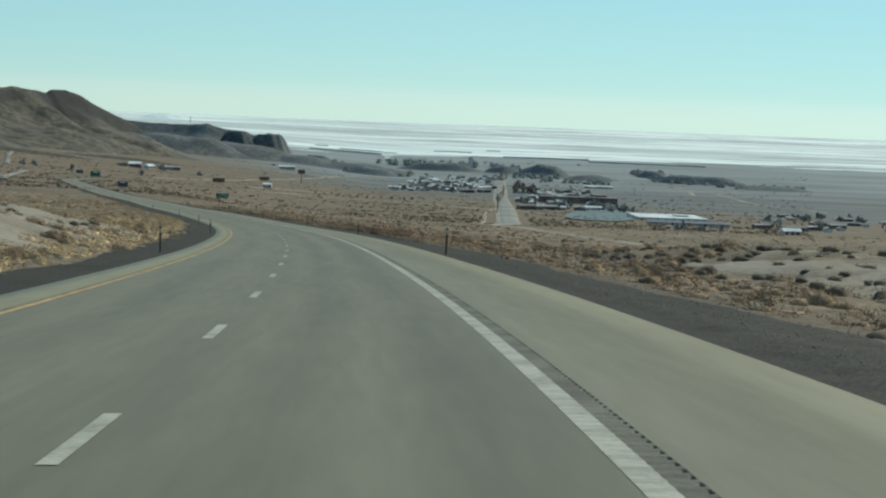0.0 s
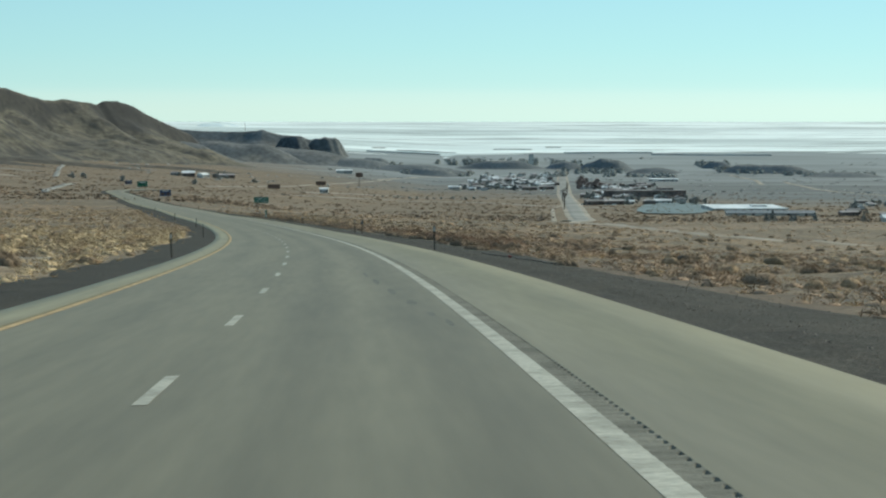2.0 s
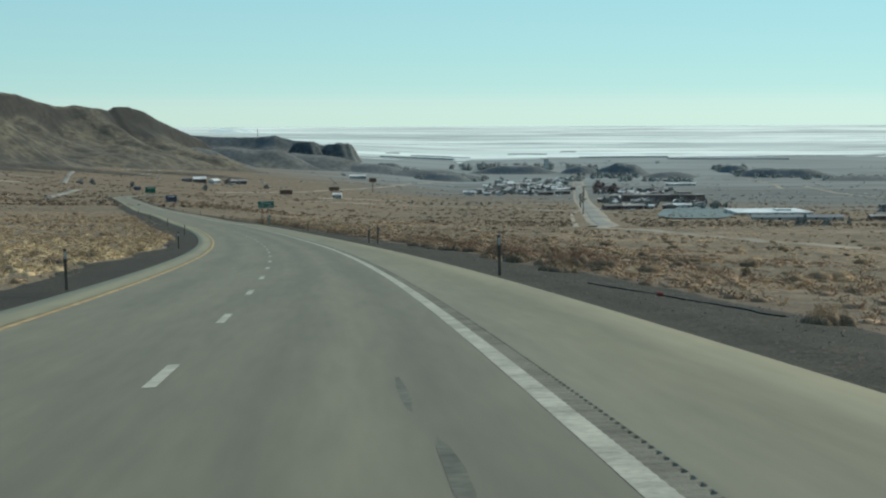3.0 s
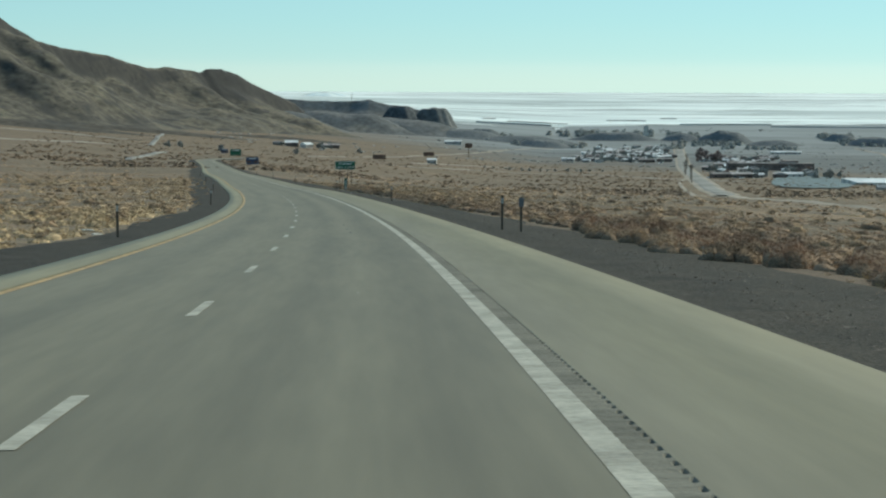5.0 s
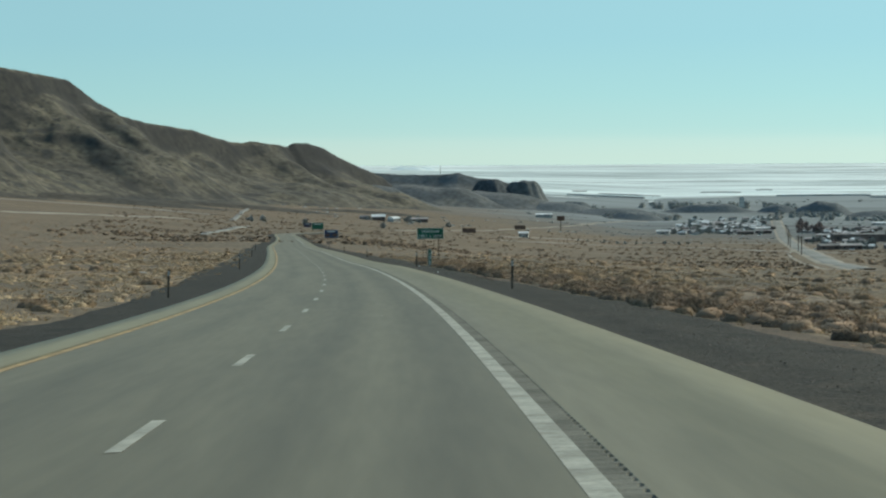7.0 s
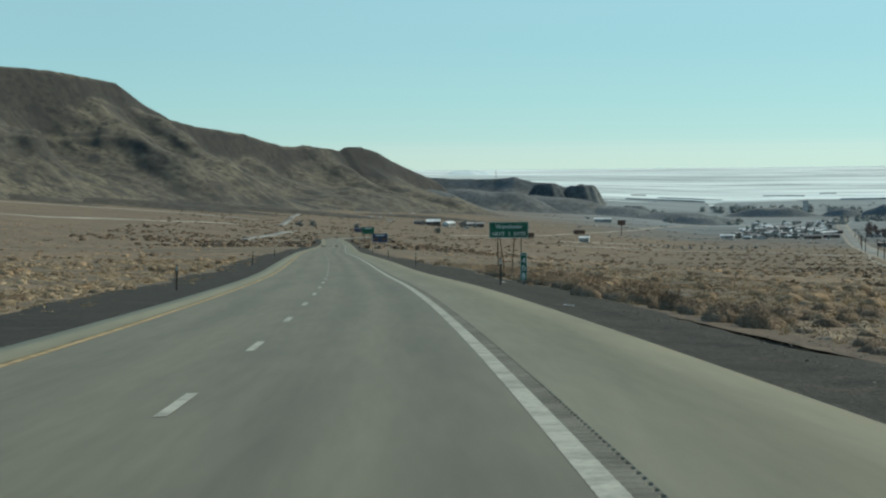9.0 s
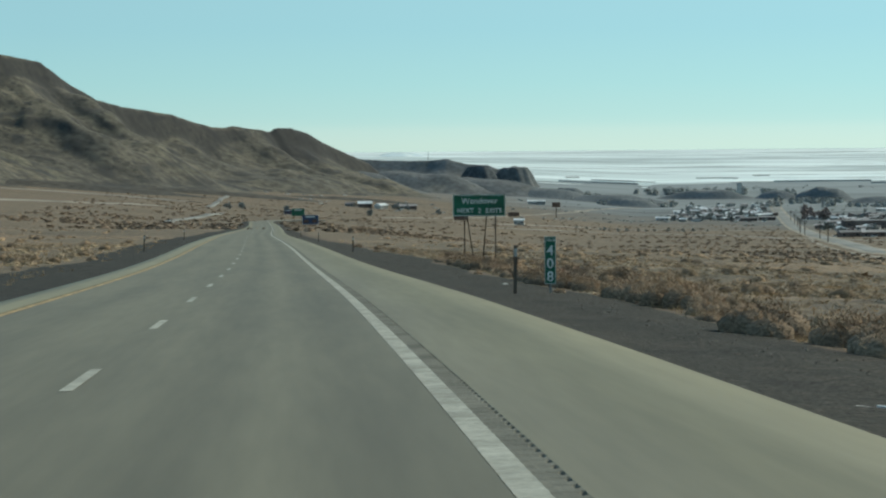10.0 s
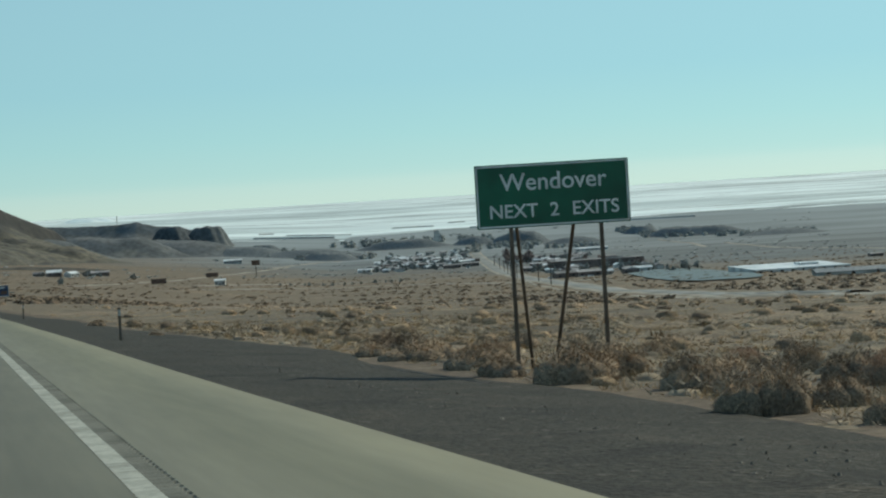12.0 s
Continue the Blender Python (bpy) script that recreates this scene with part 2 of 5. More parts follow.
def basalt_and_shade(m):
    """Bare black basalt, and a face painted as shaded, where the mesh says so (attribute cap)."""
    n, l = m.node_tree.nodes, m.node_tree.links
    b = n["Principled BSDF"]
    src = b.inputs["Base Color"].links[0].from_socket
    at_ = n.new("ShaderNodeAttribute")
    at_.attribute_name = "cap"
    mix = n.new("ShaderNodeMix")
    mix.data_type = "RGBA"
    mix.inputs["B"].default_value = (0.034, 0.035, 0.037, 1)
    l.new(at_.outputs["Fac"], mix.inputs["Factor"])
    l.new(src, mix.inputs["A"])
    l.new(mix.outputs["Result"], b.inputs["Base Color"])


basalt_and_shade(M_ROCK)
# rock of the far low hills, lightened and blued to carry distance haze
M_NOSE = grained("hazed_grey_rock", (0.140, 0.147, 0.148), 0.95, 0.4, 0.12, 0.015, 1.0, other=(0.100, 0.108, 0.111), edge=(0.42, 0.58), third=[((0.15, 0.148, 0.135), 0.02, 0.58, 0.70)])
M_KNOB = grained("hazed_basalt", (0.082, 0.092, 0.100), 0.95, 0.5, 0.15, 0.03, 1.0, other=(0.062, 0.071, 0.078), edge=(0.42, 0.58))
M_DARKPLAIN = grained("dark_low_scrub", (0.088, 0.076, 0.060), 0.95, 0.5, 0.10, 0.012, 0.8, other=(0.066, 0.060, 0.050))
# scrub of the far mounds, its haze mixed into the base colour
M_SCRUB = grained("hazed_scrub_slope", (0.150, 0.165, 0.170), 0.95, 0.3, 0.25, 0.03, 0.5, other=(0.112, 0.128, 0.135))
M_MUD = grained("grey_mud", (0.42, 0.43, 0.41), 0.9, 0.2, 0.05, 0.01, 0.1)
M_RUBBER_SHADE = grained("rubber_and_shade_black", (0.018, 0.018, 0.018), 0.7, 0.3, 9, 1, 0.2)
M_SAGE = grained("sagebrush", (0.40, 0.275, 0.165), 0.9, 0.45, 22, 0.5, 0.8, tint="tint")
M_TUFT = grained("dry_grass", (0.56, 0.38, 0.20), 0.9, 0.2, 3, 0.5, 0, tint="tint")
M_BROWN = grained("brown_brush", (0.25, 0.175, 0.115), 0.9, 0.45, 22, 0.5, 0.8, tint="tint")
M_BUSH = grained("rabbitbrush_twigs", (0.44, 0.31, 0.20), 0.9, 0.3, 5, 1.2, 0, tint="object")
M_RUSTBUSH = grained("rust_brush_twigs", (0.39, 0.25, 0.165), 0.9, 0.3, 5, 1.2, 0, tint="object")
M_DARKSHRUB = grained("dark_shrub", (0.135, 0.105, 0.075), 0.9, 0.4, 22, 0.5, 0.6, tint="tint")
M_GOLD = grained("golden_grass", (0.62, 0.455, 0.265), 0.9, 0.2, 3, 0.5, 0, tint="tint")
M_TANGRASS = grained("tan_grass", (0.50, 0.365, 0.225), 0.9, 0.2, 3, 0.5, 0, tint="tint")
M_RUSTGRASS = grained("rust_grass", (0.37, 0.25, 0.16), 0.9, 0.2, 3, 0.5, 0, tint="tint")
M_DRYGRASS = grained("grey_tan_grass", (0.39, 0.30, 0.205), 0.9, 0.2, 3, 0.5, 0, tint="tint")
M_DARKBUSH = grained("brown_brush_twigs", (0.27, 0.205, 0.145), 0.9, 0.3, 5, 1.2, 0, tint="object")
M_TWIG = grained("bush_heartwood", (0.25, 0.18, 0.12), 0.95, 0.5, 22, 1.2, 0.9)
M_GREEN = grained("green_sign_sheeting", (0.008, 0.12, 0.062), 0.45, 0.1, 3, 0.8, 0, spec=0.5)
M_BLUE = grained("blue_sign_sheeting", (0.055, 0.075, 0.14), 0.5, 0.1, 3, 0.8, 0)
M_LEGEND = grained("white_sign_legend", (0.78, 0.80, 0.76), 0.5, 0.05, 5, 1, 0)
M_STEEL = grained("weathered_steel", (0.16, 0.12, 0.09), 0.6, 0.2, 9, 1, 0.1, metal=0.5)
M_GALV = grained("galvanised_steel", (0.34, 0.34, 0.33), 0.5, 0.15, 9, 1, 0.1, metal=0.8)
M_POST = grained("dark_post", (0.13, 0.10, 0.075), 0.7, 0.2, 9, 1, 0.1)
M_REFLECT = grained("reflector", (0.50, 0.50, 0.46), 0.6, 0.05, 9, 1, 0)
M_HOUSEWALL = grained("house_wall", (0.62, 0.59, 0.55), 0.9, 0.15, 0.5, 0.1, 0, tint="object")
M_ROOF = grained("house_roof", (0.33, 0.31, 0.30), 0.8, 0.2, 0.5, 0.1, 0, tint="object")
M_WROOF = grained("white_metal_roof", (0.86, 0.86, 0.84), 0.4, 0.06, 0.5, 0.1, 0)
M_GLASS = grained("dark_window", (0.03, 0.035, 0.04), 0.15, 0.1, 1, 0.2, 0, spec=0.6)
M_LEAF = grained("winter_tree_crown", (0.30, 0.31, 0.29), 0.9, 0.3, 0.8, 0.2, 0, tint="island")
M_RED = grained("russet_tree_crown", (0.27, 0.21, 0.19), 0.9, 0.3, 0.8, 0.2, 0, tint="island")
M_BARK = grained("bark", (0.09, 0.07, 0.055), 0.95, 0.2, 4, 1, 0.4)
M_POND = grained("pond_water", (0.16, 0.185, 0.17), 0.5, 0.08, 0.3, 0.03, 0.02, spec=0.2)
M_BOARD = grained("billboard_back", (0.16, 0.10, 0.075), 0.85, 0.2, 1, 0.3, 0)
M_PALE = grained("pale_far_road", (0.34, 0.305, 0.25), 0.9, 0.1, 0.3, 0.02, 0)
M_GREYROAD = grained("grey_far_road", (0.27, 0.27, 0.25), 0.9, 0.15, 0.3, 0.02, 0)

# ================= the line of the road and the lie of the land =================
KS = np.array([-30, 20, 70, 120, 170, 220, 270, 320, 370, 420, 480, 560, 650, 750, 870, 1000, 1190, 1270, 1480.0])
BEND = np.array([1.88, 1.03, .334, .487, .47, .467, .397, .483, .398, .129, .101, .031, -.145, -.031, .051, .028, .1, -.6, -3.0])
GRADE = np.array([-5.16, -5.70, -5.77, -5.57, -5.58, -5.45, -5.07, -4.62, -4.30, -4.48, -3.56, -3.93, -3.98, -3.81, -3.83, -3.4, -3.1, -3.2, -3.5])
BS, BANK = np.array([-30, 100, 200, 300, 400, 520, 1000, 1480.0]), np.array([2.19, 3.10, 2.25, 2.60, 1.79, -2.53, -2.03, -2.0])
STEP = 2.0
SG = np.arange(-30, 1481, STEP)


def smooth(a, b, x):
    t = np.clip((x - a) / (b - a), 0, 1)
    return t * t * (3 - 2 * t)


def road_line():
    def run(a):
        return np.concatenate([[0], np.cumsum((a[1:] + a[:-1]) / 2 * STEP)])

    def zero(a):
        return a - np.interp(0, SG, a)

    th = zero(run(np.interp(SG, KS, BEND) * 1e-3))
    return zero(run(-np.sin(th))), zero(run(np.cos(th))), zero(run(np.interp(SG, KS, GRADE) * 1e-2)), th, np.interp(SG, BS, BANK) * 1e-2


RX, RY, RZ, RT, RB = road_line()


def on_road(s, u, lift=0.0):
    """The place s metres along the road and u metres right of its lane line."""
    s, u = np.broadcast_arrays(np.asarray(s, float), np.asarray(u, float))
    x, y, z, th, b = [np.interp(s, SG, a) for a in (RX, RY, RZ, RT, RB)]
    over = np.where(s > 1480, s - 1480, np.where(s < -30, s + 30, 0))
    x, y, z = x - over * np.sin(th), y + over * np.cos(th), z - over * 0.037
    return np.stack([x + u * np.cos(th), y + u * np.sin(th), z + b * u + lift], -1)


def along_across(x, y):
    x, y = np.asarray(x, float), np.asarray(y, float)
    s = np.interp(y, RY, SG) + np.where(y > RY[-1], y - RY[-1], np.where(y < RY[0], y - RY[0], 0))
    for _ in range(4):
        p, th = on_road(s, 0 * s), np.interp(s, SG, RT)
        s = s + (-(x - p[..., 0]) * np.sin(th) + (y - p[..., 1]) * np.cos(th)) * 0.9
    p, th = on_road(s, 0 * s), np.interp(s, SG, RT)
    return s, (x - p[..., 0]) * np.cos(th) + (y - p[..., 1]) * np.sin(th)


FY = [-3000, 0, 700, 921, 1207, 1551, 1925, 2286, 2700, 3070, 3500, 6000]
FZ = [40, 0, -41, -51.5, -65, -78, -92, -103, -111, -117, -121, -122]
RIM = -33.0


def ground_z(x, y):
    """The height of the land."""
    x, y = np.asarray(x, float), np.asarray(y, float)
    s, u = along_across(x, y)
    z = np.interp(s, np.concatenate([[-3000, -400], SG, [6000]]), np.concatenate([[40, 12], RZ, [-150]]))
    z = z + np.interp(s, SG, RB) * np.clip(u, -6, 11)
    right, left = np.clip(u - 6.2, 0, None), np.clip(-u - 4.8, 0, None)
    z = z - 0.10 * np.clip(right, 0, 4) - 0.045 * np.clip(right - 4, 0, 90) - 0.01 * np.clip(right - 94, 0, 400)
    z = z - 0.05 * np.clip(left, 0, 1.6) + 0.016 * np.clip(left - 2.2, 0, 40) + 0.06 * np.clip(left - 42, 0, 60) + 0.035 * np.clip(left - 102, 0, 500)
    z = z + np.exp(-(((s - 118) / 48) ** 2)) * smooth(2.5, 13, left) * 1.5 * (1 - 0.5 * smooth(20, 60, left))
    z = z + 1.3 * np.exp(-(((s - 112) / 30) ** 2)) * smooth(8, 20, right) * (1 - smooth(45, 75, right))
    z = z - (0.10 + 0.0011 * np.clip(s - 250, 0, 1300)) * smooth(6.8 + 0.004 * np.clip(s - 250, 0, 900), 6.3, np.abs(u - 0.7) + 0.2)
    zf = np.interp(y, FY, FZ) + 0.075 * np.clip(-x - 80, 0, 900)
    z = z + (zf - z) * np.maximum(smooth(450, 950, y) * smooth(20, 110, np.abs(u)), smooth(1380, 1750, y))
    return z + smooth(3350, 4750, y) * (RIM - z)


def ripple(x, y, seed, size):
    """Cheap smooth noise about zero."""
    r = np.random.RandomState(seed)
    out = 0 * x
    for k in range(9):
        a, f, p = r.uniform(0, 6.28), r.uniform(0.6, 1.7) / size * 6.28, r.uniform(0, 6.28)
        out = out + np.sin((x * np.cos(a) + y * np.sin(a)) * f + p)
    return out / 4


def relief(x, y):
    """Hummocks of the open ground, on top of its height."""
    s, u = along_across(x, y)
    off = np.clip(np.abs(u - 0.8) - 9.5, 0, 12) / 12
    z = off * (ripple(x, y, 3, 9.0) * 0.10 + ripple(x, y, 4, 28.0) * 0.22) * smooth(1500, 700, y)
    return z + smooth(700, 1500, y) * smooth(12, 60, np.abs(u)) * ripple(x, y, 5, 160) * 0.3


def land(x, y):
    return ground_z(x, y) + relief(x, y)


TOWN_WAY = np.array([(140, 3690), (128, 3370), (104, 2700), (96, 2500), (80, 1950), (63, 1492), (50, 1150), (42, 948), (33, 830), (25, 712)], float)
LANE = np.array([(25, 716), (23, 660), (24, 610), (30, 560), (35, 500), (36, 440), (37, 395), (41, 360), (47, 338), (60, 310), (80, 290)], float)


def clear_of_ways(p):
    """True where a place is clear of the town road and its lane."""
    ok = np.ones(len(p), bool)
    for line_, gap in ((TOWN_WAY, 13), (LANE, 4.2)):
        yy = line_[::-1, 1]
        ok &= (np.abs(p[:, 0] - np.interp(p[:, 1], yy, line_[::-1, 0])) > gap) | (p[:, 1] < yy[0]) | (p[:, 1] > yy[-1])
    return ok


def mesh_of(name, verts, faces, material, attrs=None, flat=True):
    """A mesh object from arrays: verts (n, 3), faces (m, 3 or 4)."""
    verts, faces = np.asarray(verts, np.float32), np.asarray(faces, np.int32)
    me = bpy.data.meshes.new(name)
    n, k = faces.shape
    me.vertices.add(len(verts))
    me.vertices.foreach_set("co", verts.ravel())
    me.loops.add(n * k)
    me.loops.foreach_set("vertex_index", faces.ravel())
    me.polygons.add(n)
    me.polygons.foreach_set("loop_start", np.arange(0, n * k, k, dtype=np.int32))
    me.polygons.foreach_set("use_smooth", np.full(n, not flat))
    for key, values in (attrs or {}).items():
        me.attributes.new(key, "FLOAT", "POINT").data.foreach_set("value", np.asarray(values, np.float32).ravel())
    me.update(calc_edges=True)
    me.materials.append(material)
    return new(name, me)


def sheet(nr, nc):
    """Quads of a grid of nr x nc points."""
    i = np.arange(nr * nc).reshape(nr, nc)
    return np.stack([i[:-1, :-1], i[:-1, 1:], i[1:, 1:], i[1:, :-1]], -1).reshape(-1, 4)


def part(name, bm, material, parent=None, label="", smooth_faces=False):
    """Links a bmesh as one mesh object under a thing or part."""
    me = bpy.data.meshes.new(name)
    bm.to_mesh(me)
    bm.free()
    me.materials.append(material)
    for p in me.polygons:
        p.use_smooth = smooth_faces
    ob = new(name, me)
    ob.parent = parent
    return tagged(ob, label)


def box(size, at, bevel=0.0, turn=None, bm=None):
    """A bevelled box of that size with its middle at a place."""
    bm = bm or bmesh.new()
    made = bmesh.ops.create_cube(bm, size=1.0)["verts"]
    m = Matrix.Translation(at) @ (turn or Matrix()) @ Matrix.Diagonal((*size, 1))
    bmesh.ops.transform(bm, matrix=m, verts=made)
    if bevel:
        edges = list({e for v in made for e in v.link_edges})
        bmesh.ops.bevel(bm, geom=edges, offset=bevel, segments=2, affect="EDGES", profile=0.5)
    return bm


def bar(a, b, r, bm=None, sides=6):
    """A round bar from a to b."""
    bm = bm or bmesh.new()
    a, b = Vector(a), Vector(b)
    made = bmesh.ops.create_cone(bm, cap_ends=True, segments=sides, radius1=r, radius2=r, depth=(b - a).length)["verts"]
    bmesh.ops.transform(bm, matrix=Matrix.Translation((a + b) / 2) @ (b - a).to_track_quat("Z", "Y").to_matrix().to_4x4(), verts=made)
    return bm


def thing(name, x, y, label, category, group="", turn=0.0, z=None):
    """An Empty on the ground that parents a thing's parts."""
    e = new(name)
    e.matrix_world = pose(x, y, float(ground_z(x, y)) if z is None else z, 0, 0, turn)
    return tagged(e, label, category, group)


# ---- the ground: one sheet that fans out to the horizon ----
near_rows = np.concatenate([np.linspace(-1500, -60, 30)[:-1], np.arange(-60, 620, 2.3)])
far_rows = 620 * np.exp(np.linspace(0, np.log(4060 / 620), 250))
rows_y = np.concatenate([near_rows, far_rows])
w = np.concatenate([np.arange(0, 15, 0.5), 15 + np.cumsum(0.55 * 1.045 ** np.arange(93))])
cols = np.concatenate([-w[:0:-1], w])


def spread(y):
    return 1 + np.clip(y - 300, 0, None) / 800 + np.clip(-60 - y, 0, None) / 700


YY, WW = np.meshgrid(rows_y, cols, indexing="ij")
XX = np.interp(YY, RY, RX) * smooth(2200, 1400, YY) + WW * spread(YY)
ZZ = ground_z(XX, YY)
S_, U_ = along_across(XX, YY)
ZZ = ZZ - 0.14 * smooth(9.4, 8.4, U_) * smooth(-7.2, -6.2, U_) + relief(XX, YY)
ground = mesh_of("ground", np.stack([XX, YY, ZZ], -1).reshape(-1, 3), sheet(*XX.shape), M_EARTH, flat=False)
tagged(ground, "tan desert plain of dry earth falling away to a basin", "ground", kind="structure")

# ---- salt flats beyond the town, out to the horizon ----
ys = np.concatenate([np.arange(3740, 4000, 4.0), np.linspace(4000, 4750, 50)])
YY, WW = np.meshgrid(ys, np.linspace(-1, 1, 201), indexing="ij")
XX = WW * 5000
shore = np.interp(XX, [-400, -60, 160, 500], [3890, 3905, 3950, 3960])
lift = np.clip((YY - shore) / 60, -3, 1.2) + 0.3 + (ripple(XX * 0.10, YY, 71, 60) + 0.6 * ripple(XX * 0.16, YY, 72, 22)) * 0.55 * smooth(90, -10, YY - shore)
salt = mesh_of("salt_flat", np.stack([XX, YY, ground_z(XX, YY) + lift], -1).reshape(-1, 3), sheet(*XX.shape), M_SALT, flat=False)
tagged(salt, "white salt flats streaked with grey mud reaching to the horizon", "salt flat", kind="structure")


# ================= the road =================
def wander(s, u):
    """The edge line and its rumble strip drift a little outwards further down."""
    return u + 0.032 * smooth(205, 240, s) * ((u > 3.4) & (u < 3.9))


def strip(name, s, u, material, lift, parent=None, label=""):
    """A ribbon along the road: s (n), u (n, m) or (m)."""
    S, U = np.broadcast_arrays(np.asarray(s, float)[:, None], np.asarray(u, float))
    P = on_road(S, wander(S, U), lift)
    ob = mesh_of(name, P.reshape(-1, 3), sheet(*S.shape), material, {"across": U, "along": S}, flat=False)
    ob.parent = parent
    return tagged(ob, label)


ROAD_S = np.concatenate([np.arange(-60, 700, 2.0), np.arange(700, 1477, 4.0)])
across = np.array([-5.05, -4.78, -4.2, -3.6, -2.4, -1.2, 0, 1.2, 2.4, 3.30, 3.45, 3.46])
sunk = np.array([-0.5, 0, 0, 0, 0, 0, 0, 0, 0, 0, 0, 0])
S, U = np.meshgrid(ROAD_S, across, indexing="ij")
P = on_road(S, wander(S, U))
P[..., 2] += sunk
road = mesh_of("road", P.reshape(-1, 3), sheet(*S.shape), M_ROAD, {"across": U, "along": S}, flat=False)
tagged(road, "two-lane grey asphalt carriageway curving downhill with wide shoulders", "road", kind="structure")
across = np.array([3.86, 3.866, 4.1, 4.6, 5.4, 6.2, 6.5])
S, U = np.meshgrid(ROAD_S, across, indexing="ij")
P = on_road(S, wander(S, U))
P[:, -1, 2] -= 0.4
shoulder = mesh_of("paved_shoulder", P.reshape(-1, 3), sheet(*S.shape), M_ROAD, {"across": U, "along": S}, flat=False)
tagged(shoulder, "pale tan-grey paved shoulder beside the carriageway", "road shoulder", kind="structure")

# rumble strip: milled grooves that cross the edge line, 0.30 m apart
gs = np.arange(0, 520, 0.30)
step = np.stack([gs, gs + 0.10, gs + 0.14, gs + 0.20, gs + 0.26], 1).ravel()
dip = np.tile([0, 0, -0.006, -0.009, -0.006], len(gs))
S, U = np.meshgrid(step, [3.455, 3.46, 3.662], indexing="ij")
P = on_road(S, wander(S, U))
P[..., 2] += dip[:, None] * np.array([0.0, 0.8, 0.6]) + 0.003
line = mesh_of("edge_line", P.reshape(-1, 3), sheet(*S.shape), M_WHITE)
line.parent = road
tagged(line, "white edge line ribbed by milled grooves", kind="stuff")
S, U = np.meshgrid(step, [3.662, 3.667, 3.82, 3.84, 3.865], indexing="ij")
P = on_road(S, wander(S, U))
P[..., 2] += dip[:, None] * np.array([0.7, 0.7, 0.9, 3.3, 0.0]) + 0.001
rum = mesh_of("rumble_strip", P.reshape(-1, 3), sheet(*S.shape), M_GROOVE)
rum.parent = road
tagged(rum, "milled rumble strip of short grooves", kind="stuff")
strip("edge_line", np.arange(520, 1476, 4.0), [3.46, 3.662], M_WHITE, 0.004, road)
strip("rumble_strip", np.arange(520, 1476, 4.0), [3.662, 3.865], M_GROOVE, 0.0, road)
strip("edge_line", ROAD_S[ROAD_S < 1], [3.46, 3.662], M_WHITE, 0.004, road)
strip("rumble_strip", ROAD_S[ROAD_S < 1], [3.662, 3.865], M_GROOVE, 0.0, road)
strip("yellow_line", ROAD_S, [-3.62, -3.47], M_YELLOW, 0.006, road, "pale yellow left edge line")
strip("old_yellow_line", ROAD_S, [-3.74, -3.625], M_OLDYELLOW, 0.005, road, "olive remains of an older yellow line")
for k in range(-4, 116):
    s0 = 12.679 + 12.19 * (k - 1)
    strip("lane_dash", np.linspace(s0, s0 + 3.05, 4), [-0.07, 0.07], M_WHITE, 0.006, road)
# tar repairs and a long crack between the wheel tracks
rnd = random.Random(5)


def blot(s, u, ls, lu, name):
    n = 22
    ring = [(s + ls * math.cos(a) * rnd.uniform(0.8, 1.05), u + lu * math.sin(a) * rnd.uniform(0.8, 1.05)) for a in np.linspace(0, 2 * math.pi, n, endpoint=False)]
    pts = on_road(np.array([s] + [r[0] for r in ring]), np.array([u] + [r[1] for r in ring]), 0.002)
    ob = mesh_of(name, pts, [(0, 1 + i, 1 + (i + 1) % n) for i in range(n)], M_TAR)
    ob.parent = road


for s_, u_, ls, lu in ((80.4, 1.52, 0.22, 0.16), (109.0, 3.2, 1.0, 0.05), (111.6, 3.06, 0.8, 0.06), (115.7, 2.9, 1.1, 0.09), (121.0, 2.7, 1.6, 0.08), (127.4, 2.53, 2.0, 0.07), (133.0, 2.4, 1.8, 0.05), (248.2, 2.09, 1.5, 0.03), (252.9, 2.03, 0.6, 0.07), (259.6, 1.99, 1.4, 0.04), (90.8, 3.2, 0.8, 0.05), (81.7, 2.97, 1.5, 0.012)):
    blot(s_, u_, ls, lu, "tar_patch")
for s_, u_ in ((77.7, 2.07), (110.0, 2.07), (212.0, 2.05), (300.0, 2.1)):
    ob = strip("paint_fleck", [s_, s_ + 0.10], [u_ - 0.015, u_ + 0.015], M_WHITE, 0.006, road)


# ---- gravel verges ----
def gravel_edge(s):
    """How far right of the lane line the gravel reaches."""
    return np.interp(s, [0, 150, 200, 230, 265, 310, 350, 385, 405, 430, 460, 480, 540, 700], [10.2, 10.3, 10.6, 11.3, 10.8, 9.9, 9.6, 9.4, 10.2, 10.7, 11.6, 12.2, 11.4, 10.0])


def left_edge(s):
    """How far left of the lane line the gravel reaches."""
    return np.interp(s, [0, 130, 215, 267, 296, 320, 344, 405, 760], [7.3, 7.3, 8.0, 7.3, 7.6, 7.1, 7.8, 9.1, 8.7])


